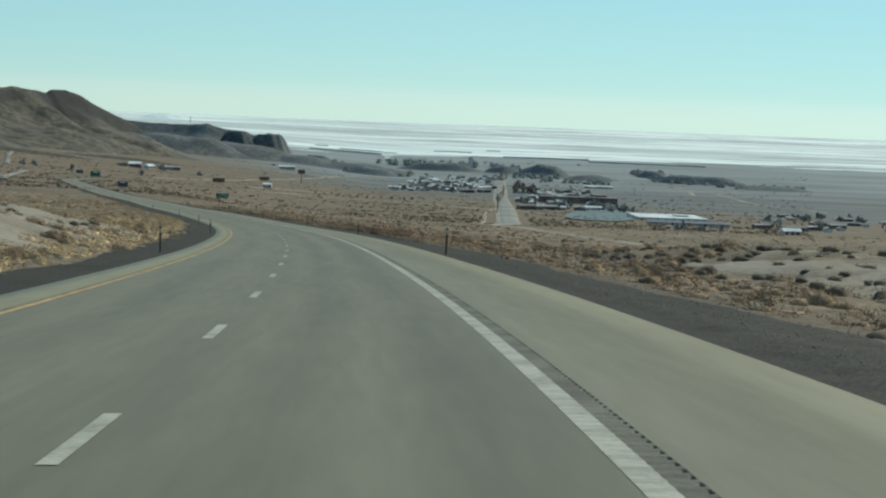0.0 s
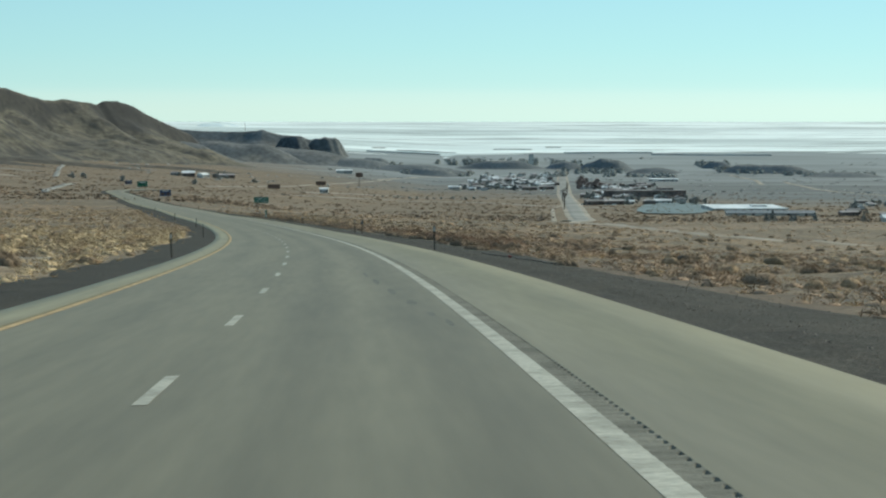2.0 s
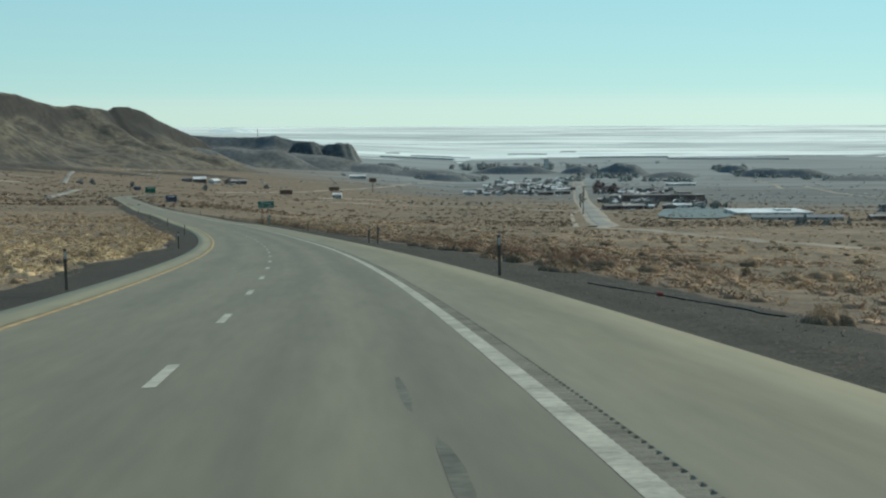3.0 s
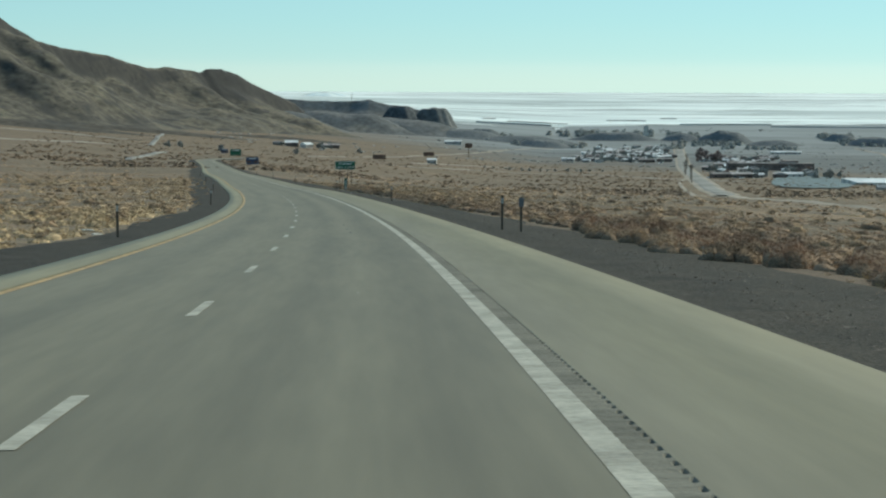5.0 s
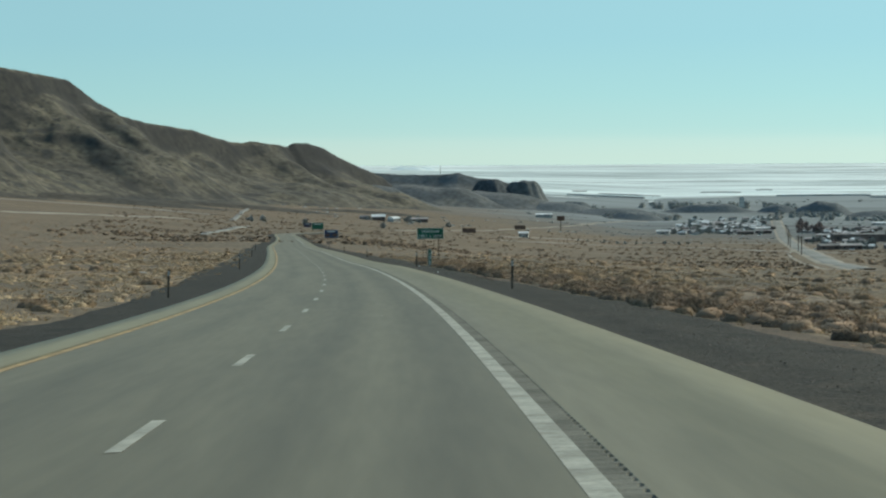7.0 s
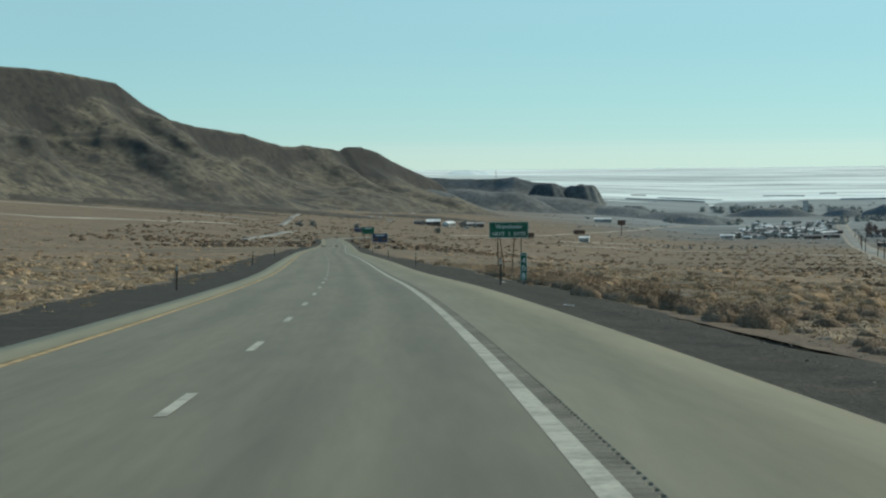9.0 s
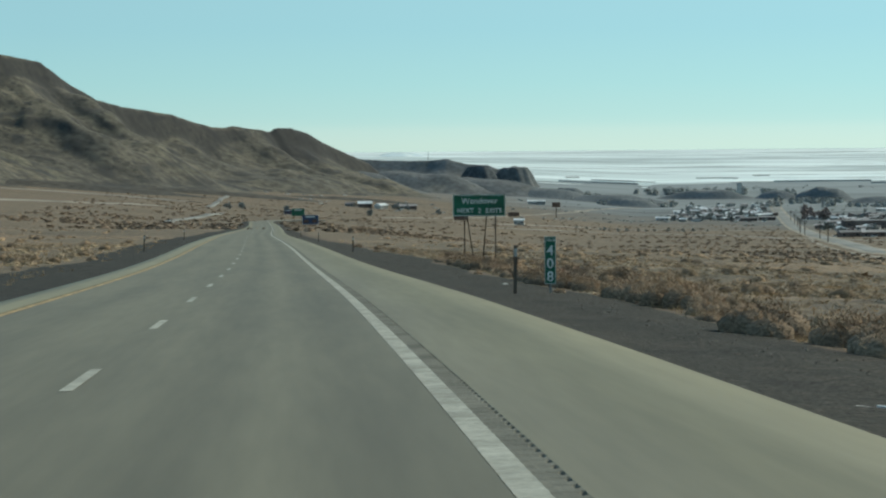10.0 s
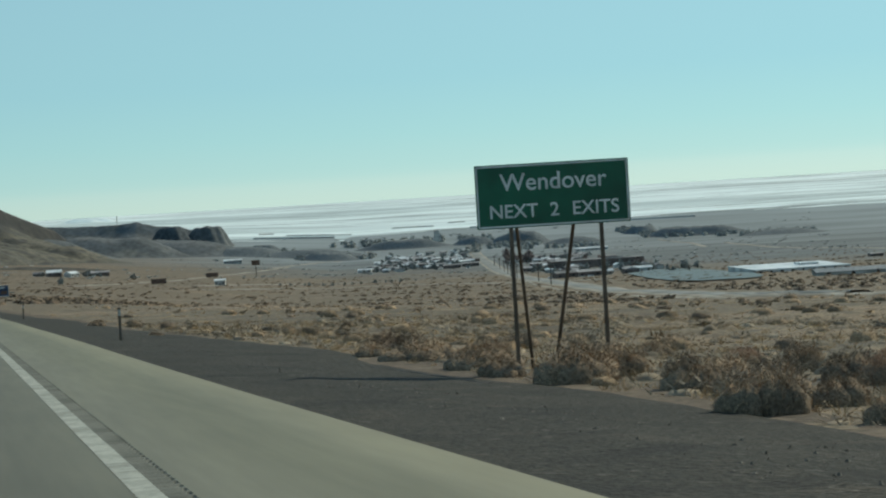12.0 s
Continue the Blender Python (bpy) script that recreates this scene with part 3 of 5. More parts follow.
def verge(name, u0, u1, label, seed, material=None, lift=0.035):
    s = np.concatenate([np.arange(-60, 620, 1.2), np.arange(620, 1477, 4.0)])
    r = np.random.RandomState(seed)
    wob = np.convolve(r.normal(0, 1, len(s) + 24), np.hanning(25) / 5, "valid") + np.convolve(r.normal(0, 1, len(s) + 4), np.ones(5) / 5, "valid") * 0.8
    t = np.linspace(0, 1, 12)
    u1 = np.full((len(s), 1), u1)
    if u0 > 0:
        u1[:, 0] = gravel_edge(s) + (1.7 if material else 0.0)
    if u0 < 0:
        u1[:, 0] = -left_edge(s)
    U = u0 + (u1 + wob[:, None] * 0.45 * np.sign(u0) - u0) * t[None, :]
    S = np.broadcast_to(s[:, None], U.shape)
    P = on_road(S, U)
    P[..., 2] = ground_z(P[..., 0], P[..., 1]) + lift + ripple(P[..., 0], P[..., 1], seed, 1.1) * 0.012
    if material is None:
        # where the land lies lower the verge falls to it as an even slope
        top_, foot = on_road(s, np.full(len(s), u0))[:, 2] - 0.05, P[:, -1, 2]
        P[..., 2] = np.maximum(P[..., 2], top_[:, None] + (foot - top_)[:, None] * t[None, :])
        P[:, 0, 2] = on_road(s, np.full(len(s), u0))[:, 2] - 0.05
    P[:, -1, 2] -= 0.12
    f = sheet(*S.shape)
    ob = mesh_of(name, P.reshape(-1, 3), f if u0 > 0 else f[:, ::-1], material or M_GRAVEL, flat=False)
    return tagged(ob, label, "gravel verge" if material is None else "soil", kind="structure")


verge("gravel_verge_right", 6.22, 9.9, "dark grey gravel verge between pavement and brush", 21)
verge("soil_fringe_right", 9.0, 11.6, "red-brown bare soil between gravel and brush", 23, M_RUSTSOIL, 0.012)
verge("gravel_verge_left", -4.80, -8.0, "dark grey gravel verge along the left pavement edge", 22)


# ---- bare pale sand on the banks ----
def sand_bank(name, s0, s1, u0, u1, seed, cover):
    S, U = np.meshgrid(np.arange(s0, s1, 1.0), np.linspace(u0, u1, 40), indexing="ij")
    P = on_road(S, U)
    x, y = P[..., 0], P[..., 1]
    edge = np.minimum(np.minimum(S - s0, s1 - S) / 14, (np.minimum(np.abs(U - u0), np.abs(U - u1))) / 4)
    mask = np.clip(edge, 0, 1.3) * 0.8 + ripple(x, y, seed, 9) * 0.55 + ripple(x, y, seed + 1, 3) * 0.3 - 0.45
    P[..., 2] = land(x, y) + np.clip(mask - cover, -0.6, 0.35) * 0.5
    f = sheet(*S.shape)
    ob = mesh_of(name, P.reshape(-1, 3), f if u1 > u0 else f[:, ::-1], M_SAND, flat=False)
    return tagged(ob, "bare pale sand bank between the brush", "sand bank", kind="structure")


sand_bank("sand_bank_left", 62, 165, -9.5, -36, 41, -0.12)
sand_bank("sand_bank_right", 56, 110, 16, 50, 42, 0.12)


def bare(p):
    """True on the bare sand banks."""
    s, u = along_across(p[:, 0], p[:, 1])
    return ((s > 66) & (s < 160) & (u < -11.5) & (u > -35)) | ((s > 62) & (s < 105) & (u > 18) & (u < 48))


# loose stones on the verge
def stones():
    r = np.random.RandomState(8)
    n = 16000
    s, u = r.uniform(20, 520, n), 6.5 + (gravel_edge(0) - 6.6) * r.rand(n)
    p = on_road(s, u)
    p[:, 2] = ground_z(p[:, 0], p[:, 1]) + 0.045
    k = np.array([[1, 0, 0], [0, 1, 0], [-1, 0, 0], [0, -1, 0], [0, 0, 0.7]], float)
    f = np.array([[0, 1, 4], [1, 2, 4], [2, 3, 4], [3, 0, 4]])
    size = 0.008 + 0.026 * r.rand(n) ** 3
    v = k[None] * size[:, None, None] * r.uniform(0.6, 1.3, (n, 5, 3)) + p[:, None]
    ob = mesh_of("loose_stones", v.reshape(-1, 3), (f[None] + 5 * np.arange(n)[:, None, None]).reshape(-1, 3), M_STONE)
    tagged(ob, "scattered grey stones on the gravel verge", "stones", kind="stuff")


stones()


# ================= brush =================
def clumps(name, c, r, h, blades, material, width, seed, label, core=True, low=0.15, inner=(0.25, 0.6), flake=0.0, vary=0.15, bulk=0.74):
    """Many low plants in one mesh: each a rough dome with blades that stand out of it."""
    g = np.random.RandomState(seed)
    n = len(c)
    V, F, T = [], [], []
    tint = g.rand(n)
    base = 0
    if core:
        m = 8 if blades > 60 else 6
        ring = np.linspace(0, 2 * np.pi, m + 1)[:m]
        levels = ((1.0, -0.1), (0.95, 0.38), (0.62, 0.74)) if blades > 60 else ((1.0, -0.1), (0.72, 0.6))
        dome = np.array([[q * np.cos(a + 0.4 * z), q * np.sin(a + 0.4 * z), z] for q, z in levels for a in ring] + [[0, 0, 0.9]])
        f = []
        for lv in range(len(levels) - 1):
            f += [[lv * m + i, lv * m + (i + 1) % m, (lv + 1) * m + i] for i in range(m)] + [[lv * m + (i + 1) % m, (lv + 1) * m + (i + 1) % m, (lv + 1) * m + i] for i in range(m)]
        f = np.array(f + [[(len(levels) - 1) * m + i, (len(levels) - 1) * m + (i + 1) % m, len(dome) - 1] for i in range(m)])
        nv = len(dome)
        v = dome[None] * np.stack([r * bulk, r * bulk, h * (bulk + 0.02)], -1)[:, None] * g.uniform(0.75, 1.15, (n, nv, 1)) + c[:, None]
        V.append(v.reshape(-1, 3))
        F.append((f[None] + nv * np.arange(n)[:, None, None]).reshape(-1, 3))
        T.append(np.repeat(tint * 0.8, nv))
        base = nv * n
    a, e = g.uniform(0, 2 * np.pi, (n, blades)), np.arcsin(g.uniform(low, 1, (n, blades)))
    d = np.stack([np.cos(e) * np.cos(a), np.cos(e) * np.sin(a), np.sin(e)], -1)
    size = np.stack([r, r, h], -1)[:, None]
    tip = c[:, None] + d * size * g.uniform(0.85, 1.2, (n, blades, 1))
    root = c[:, None] + (d + g.normal(0, 0.12, d.shape)) * size * g.uniform(*inner, (n, blades, 1))
    side = np.cross(d, g.normal(0, 1, (n, blades, 3)))
    side = side / (np.linalg.norm(side, axis=-1, keepdims=True) + 1e-6) * (width * (r + h) / 2)[:, None, None] * g.uniform(0.6, 1.4, (n, blades, 1))
    # leafy flakes that lie along the outline of the plant
    lie = np.cross(d, g.normal(0, 1, d.shape)) + [0, 0, 0.35]
    lie = lie / (np.linalg.norm(lie, axis=-1, keepdims=True) + 1e-6)
    wide_ = np.cross(d, lie)
    at_ = c[:, None] + d * size * g.uniform(0.72, 1.06, (n, blades, 1))
    reach = ((r + h) / 2)[:, None, None] * g.uniform(0.05, 0.12, (n, blades, 1)) * (1 if blades > 60 else 2)
    tilt = d * reach * g.normal(0, 0.5, (n, blades, 1))
    isf = (g.rand(n, blades) < flake)[..., None]
    tip = np.where(isf, at_ + lie * reach + tilt, tip)
    root = np.where(isf, at_ - lie * reach - tilt, root)
    side = np.where(isf, wide_ * reach * 0.28, side)
    V.append(np.stack([root - side, root + side, tip], 2).reshape(-1, 3))
    F.append(np.arange(n * blades * 3).reshape(-1, 3) + base)
    T.append(np.repeat(np.clip(tint[:, None] + g.normal(0, vary, (n, blades)), 0, 1).ravel(), 3))
    ob = mesh_of(name, np.concatenate(V), np.concatenate(F), material, {"tint": np.concatenate(T)}, flat=False)
    return tagged(ob, label, "brush", kind="stuff")


def scatter(n, seed, s0, s1, near, wide, size, power=1.5):
    """Places either side of the road: near metres beyond the verges, thinning outwards."""
    g = np.random.RandomState(seed)
    s = s0 + (s1 - s0) * g.rand(n)
    t = g.rand(n) ** power * wide + near
    u = np.where(g.rand(n) < 0.62, 9.6 + t, -7.2 - t)
    p = on_road(s, u)
    keep = ripple(p[:, 0], p[:, 1], seed + 50, 14) + g.normal(0, 0.5, n) > -0.5
    keep &= ((u < 0) | (u > gravel_edge(s) + 0.1)) & clear_of_ways(p) & (~bare(p) | (g.rand(n) < 0.28))
    p = p[keep]
    p[:, 2] = land(p[:, 0], p[:, 1]) - 0.03
    r = size * (0.4 + 1.15 * g.rand(len(p)) ** 1.5)
    return p, r


p, r = scatter(900, 1, 30, 540, 0.2, 16, 0.44, 1.0)
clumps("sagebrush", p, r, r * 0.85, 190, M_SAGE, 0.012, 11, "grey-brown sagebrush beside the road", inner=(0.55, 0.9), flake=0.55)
p, r = scatter(5000, 2, 30, 540, -0.4, 13, 0.22, 1.1)
clumps("dry_grass", p, np.minimum(r, 0.27), np.minimum(r, 0.27) * 0.9, 30, M_TUFT, 0.022, 12, "straw-coloured dry grass tufts beside the road", core=False, low=0.5, inner=(0.1, 0.5))
p, r = scatter(1700, 6, 30, 620, 12, 75, 0.54, 1.1)
clumps("open_sagebrush", p, r, r * 0.75, 80, M_SAGE, 0.014, 16, "grey-brown sagebrush scattered over the desert floor", inner=(0.55, 0.9), flake=0.55)
p, r = scatter(4200, 7, 30, 620, 10, 65, 0.34, 1.1)
clumps("open_dry_grass", p, np.minimum(r, 0.38), np.minimum(r, 0.38) * 0.6, 30, M_TUFT, 0.02, 17, "straw-coloured dry grass over the desert floor", core=False, low=0.45, inner=(0.1, 0.5))
p, r = scatter(6500, 8, 30, 620, 0.2, 50, 0.50, 1.05)
clumps("ground_cover", p, r, r * 0.20, 20, M_TUFT, 0.05, 20, "low mats of dry grass between the brush", core=False, low=0.05, flake=0.9)
p, r = scatter(800, 3, 30, 620, 2.0, 80, 0.50, 1.1)
clumps("dark_brush", p, r, r * 0.75, 110, M_BROWN, 0.014, 13, "dark brown low brush between grass tufts", inner=(0.55, 0.9), flake=0.55)
g = np.random.RandomState(77)


def bank(n, s0, s1, u0, u1, lo, hi, flat_, blades, material, seed, name, label, gap=-0.25, sand=0.12):
    """Rounded tussocks that crowd together in drifts on a stretch of the banks."""
    g_ = np.random.RandomState(seed)
    along, off_ = g_.uniform(s0, s1, n), u0 + (u1 - u0) * g_.rand(n) ** 1.25
    q = on_road(along, off_)
    keep_ = ((off_ < -left_edge(along) - 0.2) | (off_ > gravel_edge(along) + 0.1)) & (ripple(q[:, 0], q[:, 1], seed, 7) + g_.normal(0, 0.35, n) > gap) & clear_of_ways(q) & (~bare(q) | (g_.rand(n) < sand))
    q = q[keep_]
    q[:, 2] = land(q[:, 0], q[:, 1]) - 0.05
    r_ = lo + (hi - lo) * g_.rand(len(q)) ** 1.8
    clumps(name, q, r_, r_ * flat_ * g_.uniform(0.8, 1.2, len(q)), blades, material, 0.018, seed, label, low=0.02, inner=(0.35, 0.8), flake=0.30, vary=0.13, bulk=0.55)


bank(4300, 40, 310, -7.4, -34, 0.25, 0.80, 0.62, 60, M_GOLD, 124, "gold_tussocks", "golden dry grass tussocks crowding the bank", -0.6)
bank(2600, 290, 520, -7.4, -40, 0.28, 0.8, 0.58, 52, M_TANGRASS, 125, "tan_tussocks", "tan dry grass tussocks on the open bank", -0.6)
bank(3000, 40, 215, 9.9, 40, 0.25, 0.66, 0.58, 56, M_RUSTGRASS, 126, "rust_tussocks", "rust-coloured dry grass tussocks above the gravel", -0.6)
bank(1700, 205, 345, 10.2, 34, 0.28, 0.85, 0.60, 72, M_RUSTGRASS, 127, "rust_tussocks", "rust-coloured dry grass tussocks above the gravel")
bank(3900, 335, 540, 10.2, 38, 0.20, 0.60, 0.60, 52, M_DRYGRASS, 128, "tan_tussocks", "tan dry grass tussocks beyond the gravel", -0.6)
bank(260, 60, 330, -9.5, -34, 0.35, 0.8, 0.6, 120, M_BROWN, 129, "dark_shrubs", "dark brown shrubs among the golden grass", -0.6, 0.6)
s_ = g.uniform(375, 540, 3200)
p = on_road(s_, gravel_edge(s_) + 0.1 + 22 * g.rand(3200) ** 1.2)
p[:, 2] = land(p[:, 0], p[:, 1]) - 0.02
r = g.uniform(0.14, 0.30, len(p))
clumps("verge_grass", p, r, r * 0.85, 26, M_TUFT, 0.018, 26, "rust-coloured dry grass thick beside the gravel", core=False, low=0.4, inner=(0.1, 0.5), vary=0.06)
s_ = g.uniform(205, 380, 700)
p = on_road(s_, gravel_edge(s_) + 0.3 + 10 * g.rand(700) ** 1.2)
p[:, 2] = land(p[:, 0], p[:, 1]) - 0.02
r = g.uniform(0.2, 0.55, len(p))
clumps("bank_brush", p, r, r * 0.7, 110, M_BROWN, 0.014, 27, "dense dark brown brush above the gravel", inner=(0.5, 0.9), flake=0.55)
s_, u_ = np.concatenate([g.uniform(58, 125, 330), g.uniform(70, 158, 110)]), np.concatenate([g.uniform(16, 50, 330), g.uniform(-34, -12, 110)])
p = on_road(s_, u_)
p[:, 2] = land(p[:, 0], p[:, 1]) + 0.06
r = g.uniform(0.22, 0.55, len(p))
clumps("bank_shrub", p, r, r * 0.7, 90, M_DARKSHRUB, 0.014, 25, "dark low shrubs standing apart on the bare sand", inner=(0.6, 0.95), flake=0.75)
p, r = scatter(6500, 4, 260, 1350, 12, 280, 0.72, 1.0)
clumps("far_sagebrush", p, r, r * 0.55, 8, M_SAGE, 0.12, 14, "sagebrush thinning over the far slope", flake=0.7)
p, r = scatter(12000, 5, 260, 1350, 12, 280, 0.7, 1.0)
clumps("far_dry_grass", p, r, r * 0.4, 8, M_SAGE, 0.2, 15, "straw-coloured grass over the far slope", core=False, flake=0.5)
g = np.random.RandomState(31)
y = 850 * (2500 / 850) ** g.rand(8000)
p = np.stack([g.uniform(-0.27, 0.2, 8000) * y, y, 0 * y], -1)
p = p[(ripple(p[:, 0], p[:, 1], 90, 130) + g.normal(0, 0.4, 8000) > 0) & clear_of_ways(p)]
p[:, 2] = ground_z(p[:, 0], p[:, 1]) + 0.2
r = g.uniform(0.8, 2.4, len(p))
y = g.uniform(2350, 3860, 2000)
q = np.stack([g.uniform(-0.2, 0.2, 2000) * y, y, 0 * y], -1)
q = q[(ripple(q[:, 0], q[:, 1] * 2, 91, 320) + g.normal(0, 0.3, 2000) > 0.3) & clear_of_ways(q)]
q[:, 2] = ground_z(q[:, 0], q[:, 1]) + 0.2
rq = g.uniform(1.5, 5.0, len(q))
clumps("basin_scrub", q, rq, rq * 0.35, 6, M_LEAF, 0.3, 19, "grey greasewood scrub over the basin floor")
clumps("plain_scrub", p, r, r * 0.45, 6, M_BROWN, 0.3, 18, "dark scrub dotted over the far plain")


def bush_meshes(seed):
    """The twigs and the heart of a rounded rabbitbrush one metre wide and about as high as its radius."""
    g = np.random.RandomState(seed)
    n = 3400
    turn, out = g.uniform(0, 6.28, 9), 0.36 * g.rand(9) ** 0.6
    lobes = np.stack([out * np.cos(turn), out * np.sin(turn)], -1)
    k = g.randint(0, 9, n)
    a, e = g.uniform(0, 2 * np.pi, n), np.arcsin(g.uniform(0.0, 1, n))
    d = np.stack([np.cos(e) * np.cos(a), np.cos(e) * np.sin(a), np.sin(e)], -1)
    c = np.stack([lobes[k, 0], lobes[k, 1], 0 * a], -1)
    size = np.array([0.29, 0.29, 0.68]) * (g.uniform(0.75, 1.1, 9) * (1.05 - 0.9 * out))[k][:, None]
    at_ = c + d * size * g.uniform(0.7, 1.02, (n, 1))
    lie = np.cross(d, g.normal(0, 1, (n, 3))) * 0.6 + d * g.uniform(0.0, 1.3, (n, 1)) + [0, 0, 0.4]
    lie = lie / np.linalg.norm(lie, axis=-1, keepdims=True)
    side = np.cross(d + 0.4 * g.normal(0, 1, (n, 3)), lie)
    side = side / np.linalg.norm(side, axis=-1, keepdims=True) * g.uniform(0.0045, 0.010, (n, 1))
    ln = g.uniform(0.014, 0.048, (n, 1))
    v = np.stack([at_ - lie * ln - side, at_ - lie * ln + side, at_ + lie * ln], 1).reshape(-1, 3)
    return v, np.arange(3 * n).reshape(-1, 3), lobes


BUSHES = []
for k in range(5):
    v, f, lobes = bush_meshes(60 + k)
    twigs = mesh_of("foliage", v, f, M_BUSH)
    bm = bmesh.new()
    for x_, y_ in lobes:
        made = bmesh.ops.create_icosphere(bm, subdivisions=1, radius=1.0, matrix=pose(x_, y_, 0.06) @ Matrix.Diagonal((0.212, 0.212, 0.43 * (1.0 - 0.8 * math.hypot(x_, y_)), 1)))["verts"]
        for q in made:
            q.co += Vector(noise.noise_vector(q.co * 7 + Vector((k, 0, 0)))) * 0.07
    heart = part("heart", bm, M_TWIG, smooth_faces=True)
    rusty = twigs.data.copy()
    rusty.materials[0] = M_RUSTBUSH
    brown = twigs.data.copy()
    brown.materials[0] = M_DARKBUSH
    BUSHES.append((twigs.data, rusty, brown, heart.data))
    bpy.data.objects.remove(twigs)
    bpy.data.objects.remove(heart)
brnd = random.Random(4)


BUSH_LABELS = ("rounded tan rabbitbrush at the edge of the gravel", "rust-brown dry bush above the gravel", "dark brown rounded bush at the edge of the gravel")


def bush(s, u, wide, high, look_=0):
    design = BUSHES[brnd.randrange(5)]
    x, y = on_road(s, u)[:2]
    e = new("bush")
    e.matrix_world = pose(x, y, float(ground_z(x, y)) - 0.04, 0, 0, brnd.uniform(0, 360)) @ Matrix.Diagonal((wide, wide, high / 0.62, 1))
    tagged(e, BUSH_LABELS[look_], "bush", "bushes along the verge")
    for name, data in (("foliage", design[look_]), ("heart", design[3])):
        o = new(name, data)
        o.parent = e


for row in ((388.0, 9.3, 1.9, 0.74), (386.0, 10.2, 1.6, 0.66), (383.5, 10.3, 2.0, 0.80), (380.8, 10.2, 1.6, 0.72), (376.5, 9.8, 0.45, 0.25), (393.5, 9.8, 0.6, 0.3), (414.4, 10.8, 1.2, 0.5), (409.5, 9.4, 0.5, 0.25), (406.6, 11.0, 2.0, 0.8), (403.2, 10.7, 1.5, 0.66), (400.2, 10.6, 1.9, 0.78), (396.5, 10.4, 1.2, 0.55),
            (435.0, 11.3, 1.3, 0.62), (441.0, 10.6, 0.4, 0.22), (440.0, 12.2, 1.4, 0.55), (443.5, 12.0, 1.1, 0.5), (429.7, 11.4, 1.4, 0.6), (426.5, 11.0, 1.3, 0.58), (424.2, 10.9, 1.5, 0.62), (421.6, 10.8, 1.4, 0.58), (419.2, 10.8, 1.3, 0.52), (416.8, 10.9, 1.2, 0.5), (432.4, 12.6, 1.0, 0.5),
            (461.4, 12.2, 2.0, 0.84), (463.4, 13.6, 1.5, 0.7), (464.4, 11.8, 1.2, 0.5), (468.2, 12.6, 1.8, 0.62), (472.2, 13.8, 1.3, 0.6), (474.0, 12.7, 1.9, 0.56), (477.5, 12.2, 1.4, 0.45), (452.0, 11.5, 1.15, 0.74), (449.8, 12.2, 1.0, 0.6), (452.8, 13.0, 1.0, 0.56), (462.7, 17.1, 1.1, 0.6), (457.6, 13.2, 1.5, 0.6), (447.0, 12.6, 1.1, 0.5), (456.0, 16.0, 0.9, 0.45), (470.0, 17.0, 1.0, 0.5),
            (253.2, 10.7, 0.8, 0.47), (245.5, 10.2, 1.46, 0.6), (241.8, 10.7, 1.34, 0.55), (233.3, 10.3, 1.46, 0.54), (237.5, 10.6, 1.3, 0.55), (268.5, 11.4, 1.2, 0.5), (228.0, 10.8, 1.5, 0.6), (249.5, 10.8, 1.1, 0.5),
            (144.7, 9.3, 0.82, 0.41), (177.9, 9.5, 1.4, 0.58), (165.3, 10.1, 0.6, 0.3), (196.6, 10.3, 1.15, 0.58), (138.2, 12.5, 1.08, 0.36), (120.9, 25.1, 1.6, 0.7), (74.8, 12.4, 1.1, 0.4), (102.7, -10.6, 1.5, 0.53), (78.3, -9.0, 1.16, 0.48), (150.8, -10.0, 1.6, 0.7),
            (110.0, -12.5, 1.3, 0.6), (126.0, -11.0, 1.1, 0.5), (134.0, -14.0, 1.4, 0.6), (171.0, -9.6, 1.2, 0.5), (205.0, -9.8, 1.3, 0.55), (222.0, -10.6, 1.1, 0.5), (283.0, -9.0, 1.2, 0.5), (318.0, -9.4, 1.1, 0.45), (356.0, -9.2, 1.2, 0.5)):
    bush(*row)
for row in ((374.9, 9.9, 1.1, 0.6), (371.8, 10.0, 1.0, 0.5), (366.5, 9.9, 1.1, 0.56), (363.6, 10.0, 1.1, 0.58), (350.5, 10.2, 1.0, 0.5), (348.3, 10.6, 0.9, 0.42), (345.8, 10.9, 0.7, 0.45), (337.0, 10.5, 0.9, 0.42), (334.3, 10.4, 0.9, 0.42), (331.3, 10.4, 0.9, 0.46), (329.3, 10.5, 0.9, 0.44), (319.4, 10.2, 0.9, 0.45), (317.8, 10.0, 0.9, 0.46), (318.7, 10.8, 0.6, 0.36),
            (313.0, 10.3, 0.8, 0.48), (311.3, 10.3, 1.0, 0.58), (310.0, 10.2, 0.9, 0.56), (307.6, 10.9, 0.8, 0.46), (306.3, 10.9, 0.8, 0.46), (303.9, 11.0, 0.8, 0.46), (340.5, 11.6, 1.0, 0.45), (355.5, 11.0, 0.9, 0.4), (326.0, 11.8, 1.0, 0.42)):
    bush(*row, 2)
for k in range(26):
    s_ = brnd.uniform(418, 482)
    bush(s_, float(gravel_edge(s_)) + 0.9 + 5.0 * brnd.random() ** 1.3, brnd.uniform(0.9, 1.6), brnd.uniform(0.4, 0.66), brnd.choice((0, 1, 2, 2)))
for k in range(34):
    bush(186 + 2.2 * k + brnd.uniform(-1, 1), float(gravel_edge(186 + 2.2 * k)) + 0.3 + 2.4 * brnd.random() ** 1.4, brnd.uniform(1.1, 1.9), brnd.uniform(0.48, 0.78), 1)
